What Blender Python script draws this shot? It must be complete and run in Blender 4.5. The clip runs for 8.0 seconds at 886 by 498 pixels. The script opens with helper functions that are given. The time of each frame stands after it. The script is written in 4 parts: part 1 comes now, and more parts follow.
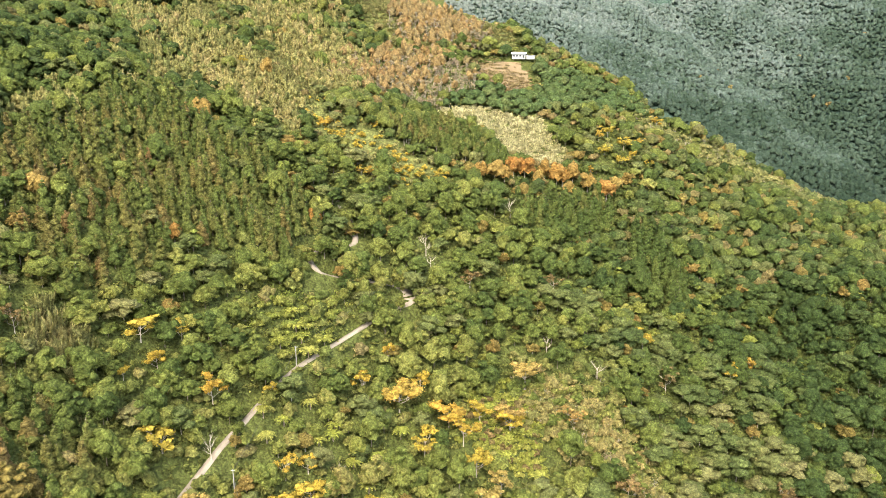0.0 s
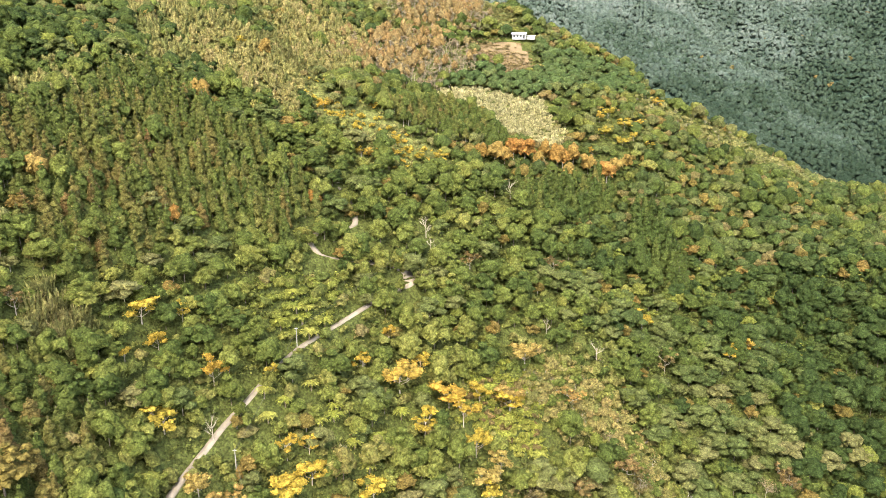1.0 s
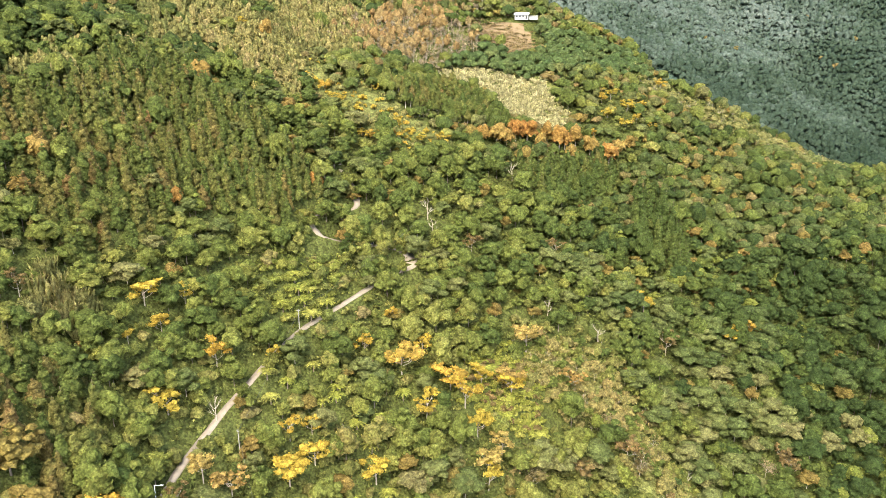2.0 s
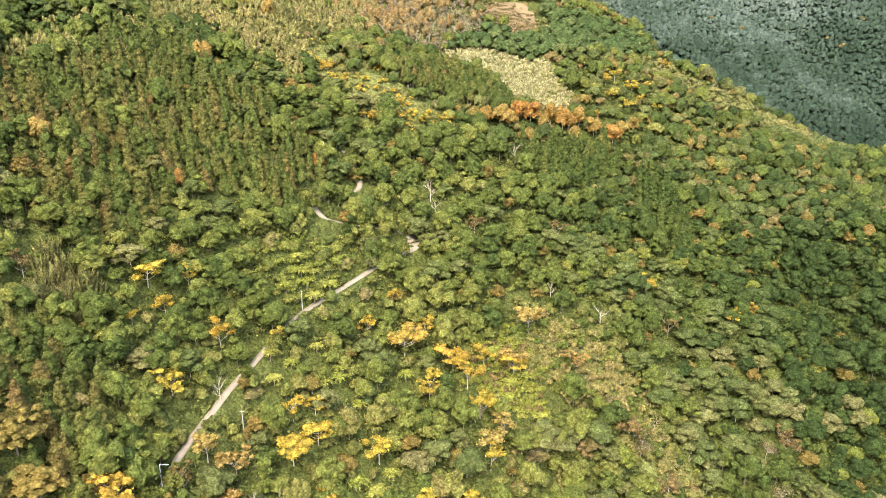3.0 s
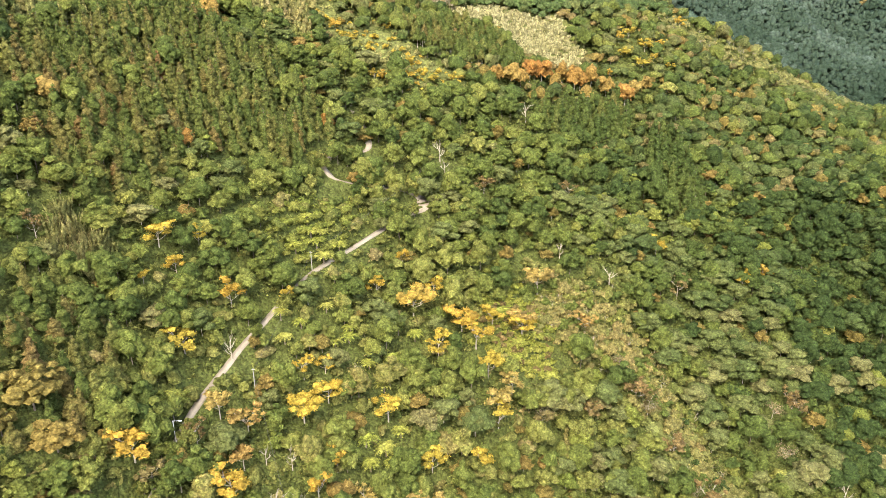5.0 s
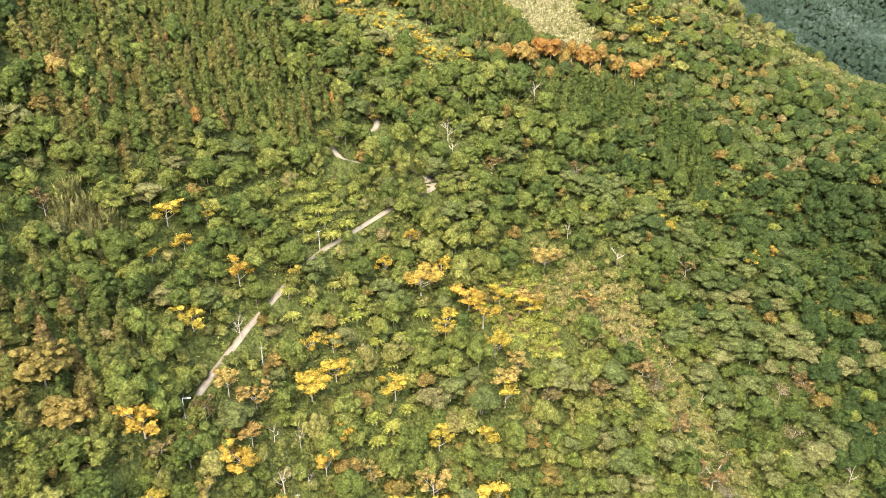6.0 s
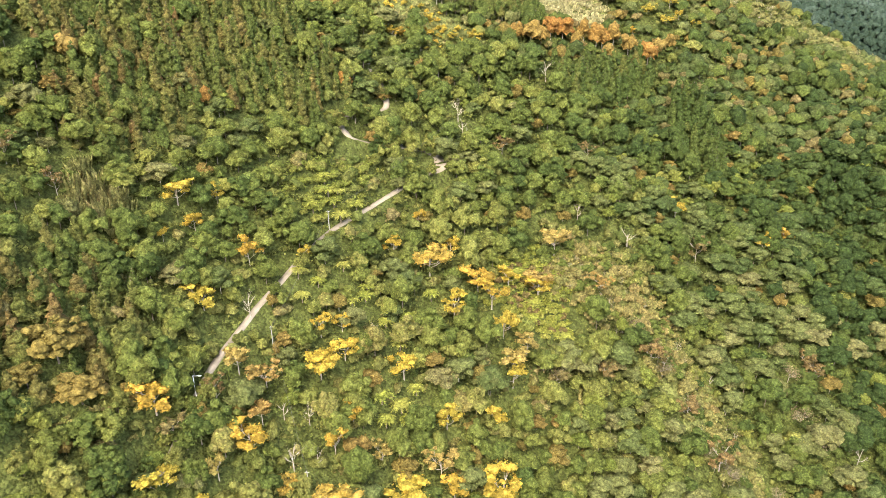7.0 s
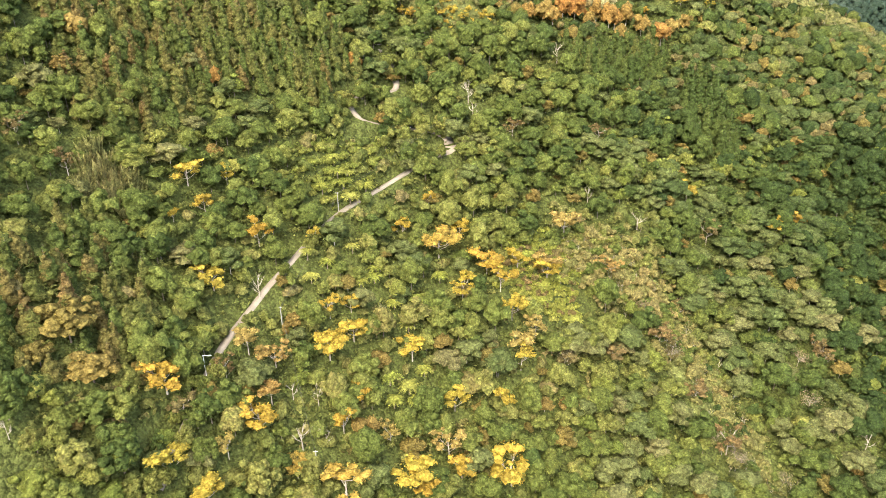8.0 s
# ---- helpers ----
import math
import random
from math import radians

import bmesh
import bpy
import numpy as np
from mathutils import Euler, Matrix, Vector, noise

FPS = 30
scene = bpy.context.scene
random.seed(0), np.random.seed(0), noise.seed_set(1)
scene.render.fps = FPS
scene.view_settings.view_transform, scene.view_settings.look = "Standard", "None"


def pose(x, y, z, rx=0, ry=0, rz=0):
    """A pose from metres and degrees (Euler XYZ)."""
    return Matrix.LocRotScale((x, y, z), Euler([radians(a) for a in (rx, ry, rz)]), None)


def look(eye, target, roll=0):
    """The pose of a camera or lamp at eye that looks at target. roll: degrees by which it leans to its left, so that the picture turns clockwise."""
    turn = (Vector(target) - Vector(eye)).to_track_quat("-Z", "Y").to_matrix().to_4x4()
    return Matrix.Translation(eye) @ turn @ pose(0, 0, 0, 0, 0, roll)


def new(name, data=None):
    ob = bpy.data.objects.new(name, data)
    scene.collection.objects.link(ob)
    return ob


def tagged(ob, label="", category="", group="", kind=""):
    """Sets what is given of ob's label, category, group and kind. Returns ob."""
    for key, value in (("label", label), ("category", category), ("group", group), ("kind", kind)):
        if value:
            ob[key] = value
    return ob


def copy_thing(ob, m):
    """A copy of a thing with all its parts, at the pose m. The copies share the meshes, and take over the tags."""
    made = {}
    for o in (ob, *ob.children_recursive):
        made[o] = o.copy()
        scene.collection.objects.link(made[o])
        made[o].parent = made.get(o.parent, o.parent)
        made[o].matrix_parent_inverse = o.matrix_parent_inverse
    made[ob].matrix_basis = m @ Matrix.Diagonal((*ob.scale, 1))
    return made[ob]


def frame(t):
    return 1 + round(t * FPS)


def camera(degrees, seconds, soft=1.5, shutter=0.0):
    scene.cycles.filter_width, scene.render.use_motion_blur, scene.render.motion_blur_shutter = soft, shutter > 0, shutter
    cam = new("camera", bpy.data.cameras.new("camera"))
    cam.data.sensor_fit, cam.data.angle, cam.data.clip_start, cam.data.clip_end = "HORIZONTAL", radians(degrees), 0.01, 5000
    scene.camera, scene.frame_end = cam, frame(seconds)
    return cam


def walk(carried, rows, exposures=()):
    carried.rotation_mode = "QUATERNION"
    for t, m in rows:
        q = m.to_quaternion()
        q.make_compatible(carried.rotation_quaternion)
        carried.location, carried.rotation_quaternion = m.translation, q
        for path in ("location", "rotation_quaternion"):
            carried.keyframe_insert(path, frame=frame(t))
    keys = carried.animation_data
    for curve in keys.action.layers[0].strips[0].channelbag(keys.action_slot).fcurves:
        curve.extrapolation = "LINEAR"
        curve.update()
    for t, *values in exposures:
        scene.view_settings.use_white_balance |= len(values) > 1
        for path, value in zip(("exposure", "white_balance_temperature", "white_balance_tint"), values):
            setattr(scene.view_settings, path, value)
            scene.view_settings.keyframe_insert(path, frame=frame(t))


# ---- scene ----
cam = camera(63, 8.0, soft=0.85)
PATH = [
    (0, pose(0.00, 0.00, 180.00, 76.000, -0.000, -0.000)),
    (0.5, pose(0.01, -0.04, 179.97, 75.276, 0.031, -0.035)),
    (1, pose(0.03, -0.07, 179.94, 74.562, 0.057, -0.008)),
    (1.5, pose(0.08, -0.10, 179.91, 73.855, 0.082, 0.058)),
    (2, pose(0.15, -0.13, 179.89, 73.149, 0.106, 0.150)),
    (2.5, pose(0.23, -0.15, 179.87, 72.438, 0.132, 0.262)),
    (3, pose(0.34, -0.17, 179.85, 71.713, 0.160, 0.396)),
    (3.5, pose(0.47, -0.18, 179.84, 70.971, 0.190, 0.555)),
    (4, pose(0.62, -0.19, 179.83, 70.208, 0.221, 0.747)),
    (4.5, pose(0.78, -0.19, 179.82, 69.427, 0.255, 0.979)),
    (5, pose(0.97, -0.19, 179.81, 68.632, 0.290, 1.260)),
    (5.5, pose(1.18, -0.19, 179.81, 67.831, 0.325, 1.593)),
    (6, pose(1.41, -0.18, 179.81, 67.034, 0.360, 1.979)),
    (6.5, pose(1.66, -0.16, 179.81, 66.252, 0.394, 2.410)),
    (7, pose(1.93, -0.15, 179.82, 65.495, 0.427, 2.872)),
    (7.5, pose(2.22, -0.12, 179.83, 64.769, 0.459, 3.341)),
    (8, pose(2.53, -0.10, 179.84, 64.076, 0.491, 3.781)),
]
walk(cam, PATH, exposures=[(0.0, 2.71, 6900, 10), (8.0, 2.71, 6900, 10)])

# ---- sky and sun: bright, thinly overcast ----
SUN_EL, SUN_AZ = radians(54), radians(193)   # azimuth clockwise from north (+y)
world = bpy.data.worlds.new("sky")
scene.world = world
world.use_nodes = True
wt = world.node_tree
sky = wt.nodes.new("ShaderNodeTexSky")
sky.sky_type = "NISHITA"
sky.sun_disc = False
sky.sun_elevation, sky.sun_rotation = SUN_EL, SUN_AZ
sky.dust_density, sky.air_density = 3.0, 1.0
wt.links.new(sky.outputs[0], wt.nodes["Background"].inputs[0])
wt.nodes["Background"].inputs[1].default_value = 0.15
sun_data = bpy.data.lights.new("sun", "SUN")
sun_data.energy, sun_data.angle, sun_data.color = 0.85, radians(34), (1.0, 0.94, 0.82)
sun = new("sun", sun_data)
toward = Vector((math.sin(SUN_AZ) * math.cos(SUN_EL), math.cos(SUN_AZ) * math.cos(SUN_EL), math.sin(SUN_EL)))
sun.matrix_world = look(toward * 600, (0, 0, 0))


# ---- materials ----
def shader(name, rough=0.7):
    mat = bpy.data.materials.new(name)
    mat.use_nodes = True
    bsdf = mat.node_tree.nodes["Principled BSDF"]
    bsdf.inputs["Roughness"].default_value = rough
    bsdf.inputs["Specular IOR Level"].default_value = 0.25
    return mat, mat.node_tree.nodes, mat.node_tree.links, bsdf


def ramp(nodes, stops):
    node = nodes.new("ShaderNodeValToRGB")
    els = node.color_ramp.elements
    while len(els) < len(stops):
        els.new(0.5)
    for el, (at, col) in zip(els, stops):
        el.position, el.color = at, (*col, 1)
    return node


def maths(nodes, links, op, a, b):
    node = nodes.new("ShaderNodeMath")
    node.operation = op
    for n, v in enumerate((a, b)):
        if isinstance(v, (int, float)):
            node.inputs[n].default_value = v
        else:
            links.new(v, node.inputs[n])
    return node.outputs[0]


def leaf_material(name, stops, glow=0.3, spread=(0.66, 1.34), tuft=2.1, lift=0.92):
    """Foliage: each tree takes its own hue from the ramp, each leaf clump its own brightness."""
    mat, nodes, links, bsdf = shader(name, 0.7)
    bsdf.inputs["Specular IOR Level"].default_value = 0.04
    tone = nodes.new("ShaderNodeAttribute")
    tone.attribute_name = "tone"
    split = nodes.new("ShaderNodeSeparateColor")
    links.new(tone.outputs["Color"], split.inputs[0])
    info = nodes.new("ShaderNodeObjectInfo")
    region = nodes.new("ShaderNodeTexNoise")
    region.inputs["Scale"].default_value = 0.035
    links.new(info.outputs["Location"], region.inputs["Vector"])
    own = maths(nodes, links, "ADD", maths(nodes, links, "MULTIPLY", info.outputs["Random"], 0.75), maths(nodes, links, "MULTIPLY", region.outputs[0], 0.35))
    hue = maths(nodes, links, "ADD", split.outputs[0], maths(nodes, links, "MULTIPLY", split.outputs[2], own))
    pos = nodes.new("ShaderNodeTexCoord")
    patch = nodes.new("ShaderNodeTexNoise")
    patch.inputs["Scale"].default_value, patch.inputs["Detail"].default_value = 0.45, 3.0
    links.new(pos.outputs["Object"], patch.inputs["Vector"])
    shift = maths(nodes, links, "MULTIPLY", maths(nodes, links, "SUBTRACT", patch.outputs[0], 0.5), 0.35)
    col = ramp(nodes, stops)
    links.new(maths(nodes, links, "ADD", hue, shift), col.inputs[0])
    lo, hi = spread
    tufts = nodes.new("ShaderNodeTexNoise")
    tufts.inputs["Scale"].default_value, tufts.inputs["Detail"].default_value, tufts.inputs["Roughness"].default_value = 1.5, 4.0, 0.65
    links.new(pos.outputs["Object"], tufts.inputs["Vector"])
    grain = nodes.new("ShaderNodeMapRange")
    grain.inputs["From Min"].default_value, grain.inputs["From Max"].default_value = 0.33, 0.68
    grain.inputs["To Min"].default_value, grain.inputs["To Max"].default_value = 0.58, 1.42
    links.new(tufts.outputs[0], grain.inputs["Value"])
    warp = nodes.new("ShaderNodeVectorMath")
    warp.operation = "MULTIPLY_ADD"
    links.new(tufts.outputs["Color"], warp.inputs[0])
    warp.inputs[1].default_value = (0.9, 0.9, 0.9)
    links.new(pos.outputs["Object"], warp.inputs[2])
    cells = nodes.new("ShaderNodeTexVoronoi")
    cells.inputs["Scale"].default_value = tuft
    links.new(warp.outputs[0], cells.inputs["Vector"])
    relief = maths(nodes, links, "SUBTRACT", maths(nodes, links, "MULTIPLY", tufts.outputs[0], 0.5), cells.outputs["Distance"])
    bump = nodes.new("ShaderNodeBump")
    bump.inputs["Strength"].default_value, bump.inputs["Distance"].default_value = lift, 1.0
    boughs = nodes.new("ShaderNodeTexVoronoi")
    boughs.inputs["Scale"].default_value = tuft * 0.4
    links.new(warp.outputs[0], boughs.inputs["Vector"])
    relief = maths(nodes, links, "SUBTRACT", maths(nodes, links, "MULTIPLY", relief, 0.9 / tuft), maths(nodes, links, "MULTIPLY", boughs.outputs["Distance"], 2.2 / tuft))
    links.new(relief, bump.inputs["Height"])
    links.new(bump.outputs[0], bsdf.inputs["Normal"])
    each = nodes.new("ShaderNodeSeparateColor")
    links.new(cells.outputs["Color"], each.inputs[0])
    bright = maths(nodes, links, "ADD", maths(nodes, links, "MULTIPLY", split.outputs[1], hi - lo), lo)
    bunch = nodes.new("ShaderNodeSeparateColor")
    links.new(boughs.outputs["Color"], bunch.inputs[0])
    bright = maths(nodes, links, "MULTIPLY", bright, grain.outputs[0])
    bright = maths(nodes, links, "MULTIPLY", bright, maths(nodes, links, "ADD", maths(nodes, links, "MULTIPLY", bunch.outputs[0], 0.44), 0.81))
    bright = maths(nodes, links, "MULTIPLY", bright, maths(nodes, links, "ADD", maths(nodes, links, "MULTIPLY", each.outputs[0], 0.6 * lift), 1.0 - 0.3 * lift))
    mix = nodes.new("ShaderNodeVectorMath")
    mix.operation = "SCALE"
    links.new(col.outputs[0], mix.inputs[0])
    links.new(bright, mix.inputs["Scale"])
    links.new(mix.outputs[0], bsdf.inputs["Base Color"])
    thin = nodes.new("ShaderNodeBsdfTranslucent")
    links.new(mix.outputs[0], thin.inputs[0])
    both = nodes.new("ShaderNodeMixShader")
    both.inputs[0].default_value = glow
    links.new(bsdf.outputs[0], both.inputs[1])
    links.new(thin.outputs[0], both.inputs[2])
    links.new(both.outputs[0], nodes["Material Output"].inputs[0])
    return mat


def rough_material(name, a, b, scale=1.0, rough=0.85, bump=0.3, c=None):
    """Two or three mottled colours with a fine bump."""
    mat, nodes, links, bsdf = shader(name, rough)
    pos = nodes.new("ShaderNodeTexCoord")
    big, fine = nodes.new("ShaderNodeTexNoise"), nodes.new("ShaderNodeTexNoise")
    big.inputs["Scale"].default_value, big.inputs["Detail"].default_value = scale * 0.12, 4.0
    fine.inputs["Scale"].default_value, fine.inputs["Detail"].default_value = scale * 2.5, 5.0
    for n in (big, fine):
        links.new(pos.outputs["Object"], n.inputs["Vector"])
    both = maths(nodes, links, "ADD", maths(nodes, links, "MULTIPLY", big.outputs[0], 0.55), maths(nodes, links, "MULTIPLY", fine.outputs[0], 0.45))
    col = ramp(nodes, [(0.36, a), (0.5, c or tuple((p + q) / 2 for p, q in zip(a, b))), (0.64, b)])
    links.new(both, col.inputs[0])
    links.new(col.outputs[0], bsdf.inputs["Base Color"])
    bmp = nodes.new("ShaderNodeBump")
    bmp.inputs["Strength"].default_value, bmp.inputs["Distance"].default_value = bump, 0.2
    links.new(fine.outputs[0], bmp.inputs["Height"])
    links.new(bmp.outputs[0], bsdf.inputs["Normal"])
    return mat


GREEN = leaf_material("broadleaf_foliage", [(0, (0.04, 0.061, 0.018)), (0.25, (0.067, 0.091, 0.023)), (0.5, (0.103, 0.125, 0.029)), (0.72, (0.141, 0.151, 0.036)), (0.88, (0.175, 0.174, 0.046)), (1, (0.192, 0.164, 0.053))])
DARK = leaf_material("dense_foliage", [(0, (0.05, 0.08, 0.027)), (0.5, (0.074, 0.106, 0.034)), (1, (0.108, 0.13, 0.045))])
YELLOW = leaf_material("yellow_foliage", [(0, (0.28, 0.232, 0.04)), (0.4, (0.345, 0.258, 0.042)), (0.8, (0.37, 0.238, 0.042)), (1, (0.26, 0.212, 0.058))])
ORANGE = leaf_material("orange_foliage", [(0.0, (0.239, 0.202, 0.057)), (0.5, (0.294, 0.216, 0.065)), (0.85, (0.294, 0.189, 0.059)), (1.0, (0.239, 0.175, 0.052))])
BROWN = leaf_material("withering_foliage", [(0, (0.13, 0.115, 0.042)), (0.5, (0.16, 0.126, 0.048)), (1, (0.18, 0.122, 0.048))])
CONIFER = leaf_material("conifer_foliage", [(0, (0.056, 0.08, 0.021)), (0.4, (0.086, 0.106, 0.026)), (0.65, (0.122, 0.118, 0.033)), (0.88, (0.146, 0.114, 0.037)), (1, (0.16, 0.1, 0.039))])
OLIVE = leaf_material("pale_olive_foliage", [(0, (0.062, 0.085, 0.026)), (0.35, (0.096, 0.114, 0.035)), (0.7, (0.128, 0.133, 0.045)), (0.9, (0.15, 0.142, 0.054)), (1, (0.162, 0.142, 0.057))])
BAMBOO = leaf_material("bamboo_foliage", [(0, (0.13, 0.139, 0.045)), (0.35, (0.196, 0.184, 0.062)), (0.7, (0.258, 0.216, 0.084)), (1, (0.312, 0.24, 0.116))])
OCHRE = leaf_material("ochre_foliage", [(0, (0.145, 0.122, 0.034)), (0.5, (0.182, 0.138, 0.038)), (1, (0.208, 0.142, 0.043))])
FADING = leaf_material("fading_foliage", [(0, (0.205, 0.18, 0.112)), (0.5, (0.24, 0.196, 0.118)), (1, (0.262, 0.19, 0.112))])
FERN = leaf_material("fern_foliage", [(0, (0.145, 0.168, 0.032)), (0.5, (0.185, 0.195, 0.037)), (1, (0.22, 0.215, 0.05))])
SCRUB = leaf_material("scrub_foliage", [(0, (0.06, 0.083, 0.022)), (0.4, (0.102, 0.118, 0.03)), (0.75, (0.148, 0.148, 0.041)), (1, (0.19, 0.155, 0.063))])
BANK = leaf_material("bank_foliage", [(0, (0.095, 0.124, 0.026)), (0.5, (0.145, 0.164, 0.034)), (1, (0.2, 0.196, 0.048))])
AUTUMN = leaf_material("autumn_foliage", [(0, (0.19, 0.15, 0.046)), (0.4, (0.235, 0.158, 0.044)), (0.85, (0.255, 0.142, 0.038)), (1, (0.255, 0.112, 0.032))])
RUST = leaf_material("rust_foliage", [(0, (0.195, 0.156, 0.07)), (0.5, (0.23, 0.16, 0.064)), (1, (0.245, 0.145, 0.058))])
DRY = leaf_material("dry_scrub_foliage", [(0, (0.13, 0.14, 0.042)), (0.4, (0.176, 0.168, 0.054)), (0.75, (0.216, 0.18, 0.064)), (1, (0.236, 0.172, 0.069))])
STUBBLE = leaf_material("dry_stubble", [(0.0, (0.17, 0.145, 0.058)), (0.5, (0.22, 0.165, 0.078)), (1.0, (0.27, 0.195, 0.098))])
MEADOW = leaf_material("hillside_grass", [(0, (0.14, 0.15, 0.05)), (0.5, (0.2, 0.188, 0.066)), (1, (0.275, 0.222, 0.098))])
PLUME = leaf_material("plume_grass", [(0, (0.29, 0.265, 0.115)), (0.5, (0.43, 0.39, 0.195)), (1, (0.53, 0.475, 0.265))])
# Blue-green ramp with a pale end: air haze is worked into these leaf colours.
FAR = leaf_material("hazed_far_foliage", [(0.0, (0.019, 0.032, 0.018)), (0.35, (0.037, 0.056, 0.036)), (0.7, (0.080, 0.105, 0.083)), (1.0, (0.120, 0.143, 0.119))], 0.25, (0.92, 1.08), 1.3, 0.4)
BARK = rough_material("bark", (0.10, 0.075, 0.05), (0.24, 0.20, 0.15), 4.0)
PALE_BARK = rough_material("pale_bark", (0.25, 0.21, 0.16), (0.43, 0.38, 0.31), 4.0)
SOIL = leaf_material("hillside_herbage", [(0.0, (0.074, 0.086, 0.023)), (0.5, (0.112, 0.117, 0.034)), (1.0, (0.150, 0.146, 0.046))], 0.0, (0.9, 1.1), 1.4)
SWARD = leaf_material("open_slope_sward", [(0.0, (0.14, 0.15, 0.046)), (0.5, (0.18, 0.18, 0.056)), (1.0, (0.23, 0.205, 0.075))], 0.0, (0.9, 1.1), 1.4)
# Ground across the valley, tinted bluish: its haze is part of the colour.
FAR_SOIL = leaf_material("hazed_far_herbage", [(0.0, (0.050, 0.080, 0.056)), (1.0, (0.066, 0.098, 0.067))], 0.0, (0.9, 1.1), 0.6)
CONCRETE = rough_material("road_concrete", (0.135, 0.115, 0.085), (0.25, 0.215, 0.16), 2.0, 0.85, 0.15)
VERGE = rough_material("dry_earth", (0.115, 0.082, 0.042), (0.185, 0.135, 0.072), 1.5, 0.95, 0.5)
POLE = rough_material("weathered_pole_concrete", (0.20, 0.19, 0.17), (0.32, 0.31, 0.28), 3.0, 0.8, 0.1)
ZINC = rough_material("galvanised_steel", (0.42, 0.43, 0.42), (0.60, 0.61, 0.60), 3.0, 0.45, 0.05)

# ---- relief of the hillside, spot heights every 80 m ----
X0, Y0, STEP = -320.0, 40.0, 80.0
SPOT = np.array([
    [215, 150, 81, 3, -46, -78, -97, -95, -71, -38],
    [225, 194, 120, 29, 0, -30, -59, -44, -14, 19],
    [228, 204, 159, 71, 39, 12, -11, 16, 43, 66],
    [238, 201, 173, 138, 101, 51, 54, 78, 86, 92],
    [237, 212, 189, 161, 150, 116, 74, 100, 100, 86],
    [244, 235, 224, 190, 153, 173, 127, 102, 79, 42],
    [256, 247, 238, 232, 225, 200, 170, 69, 13, -35],
    [271, 255, 239, 227, 237, 176, 98, 11, -61, -123],
    [287, 265, 241, 214, 178, 110, 27, -54, -133, -212]
], float)
NY, NX = SPOT.shape


def weights(v, n):
    v = np.clip(v, 0, n - 1.0001)
    i = np.floor(v).astype(int)
    u = v - i
    b = np.stack([(1 - u) ** 3, 3 * u ** 3 - 6 * u ** 2 + 4, -3 * u ** 3 + 3 * u ** 2 + 3 * u + 1, u ** 3], -1) / 6
    return np.clip(np.stack([i - 1, i, i + 1, i + 2], -1), 0, n - 1), b


def natural(X, Y):
    """The slope before the road was cut: smooth spurs and gullies, and the mountain across the valley."""
    X, Y = np.asarray(X, float), np.asarray(Y, float)
    ix, bx = weights((X - X0) / STEP, NX)
    iy, by = weights((Y - Y0) / STEP, NY)
    z = np.zeros_like(X)
    for a in range(4):
        for b in range(4):
            z = z + SPOT[iy[..., b], ix[..., a]] * bx[..., a] * by[..., b]
    z = z + 4 * np.sin(X / 31 + 1.2 * np.sin(Y / 53)) * np.sin(Y / 37 + 0.7) + 2 * np.sin((X + Y) / 17 + 1) * np.sin((X - 0.6 * Y) / 23)
    z = z + 3.5 * np.sin(X / 12 + Y / 70) * np.clip((X - 50) / 40, 0, 1) * np.clip((420 - Y) / 40, 0, 1)
    v = Y - 0.12 * X
    far = np.minimum(50 + 0.5 * (v - 760), 420) + 30 * np.sin(X / 78 + 0.004 * Y + 0.6) + 9 * np.sin(X / 31 + Y / 71) + 5 * np.sin(X / 17 - Y / 43)
    return np.maximum(z, far)


def smooth_line(points, step):
    """A rounded line through the points, about step metres between its samples."""
    p = np.array(points, float)
    p = np.vstack([2 * p[0] - p[1], p, 2 * p[-1] - p[-2]])
    out = []
    for k in range(1, len(p) - 2):
        n = max(2, int(np.linalg.norm(p[k + 1] - p[k]) / step))
        for u in np.arange(n) / n:
            out.append(0.5 * (2 * p[k] + (p[k + 1] - p[k - 1]) * u + (2 * p[k - 1] - 5 * p[k] + 4 * p[k + 1] - p[k + 2]) * u ** 2
                              + (3 * p[k] - p[k - 1] - 3 * p[k + 1] + p[k + 2]) * u ** 3))
    return np.array(out)


ROAD = smooth_line([(-78, 130), (-76, 148), (-75, 162), (-73, 176), (-67, 194), (-61, 205), (-53, 219), (-44, 233), (-30, 253), (-20, 263),
                    (-13, 268.5), (-14.5, 272.3), (-20, 272.8), (-28, 271), (-41, 266), (-48, 264), (-51, 269), (-44, 277), (-36, 282), (-37, 290), (-46, 302)], 2.0)
road_z = natural(ROAD[:, 0], ROAD[:, 1])
for _ in range(6):
    road_z[1:-1] = (road_z[:-2] + 2 * road_z[1:-1] + road_z[2:]) / 4


def to_road(X, Y):
    """Distance to the road's middle and the road's height there."""
    flat = np.stack([np.ravel(X), np.ravel(Y)], -1)
    best, z = np.full(len(flat), 1e9), np.zeros(len(flat))
    near = np.where((flat[:, 0] > -110) & (flat[:, 0] < 30) & (flat[:, 1] > 100) & (flat[:, 1] < 330))[0]
    if len(near):
        d = np.linalg.norm(flat[near, None] - ROAD[None], axis=2)
        k = d.argmin(1)
        best[near], z[near] = d.min(1), road_z[k]
    return best.reshape(np.shape(X)), z.reshape(np.shape(X))


def height(X, Y):
    z = natural(X, Y)
    d, zr = to_road(X, Y)
    w = np.clip((6.5 - d) / 4.0, 0, 1)
    w = w * w * (3 - 2 * w)
    return z * (1 - w) + (zr - 0.25) * w


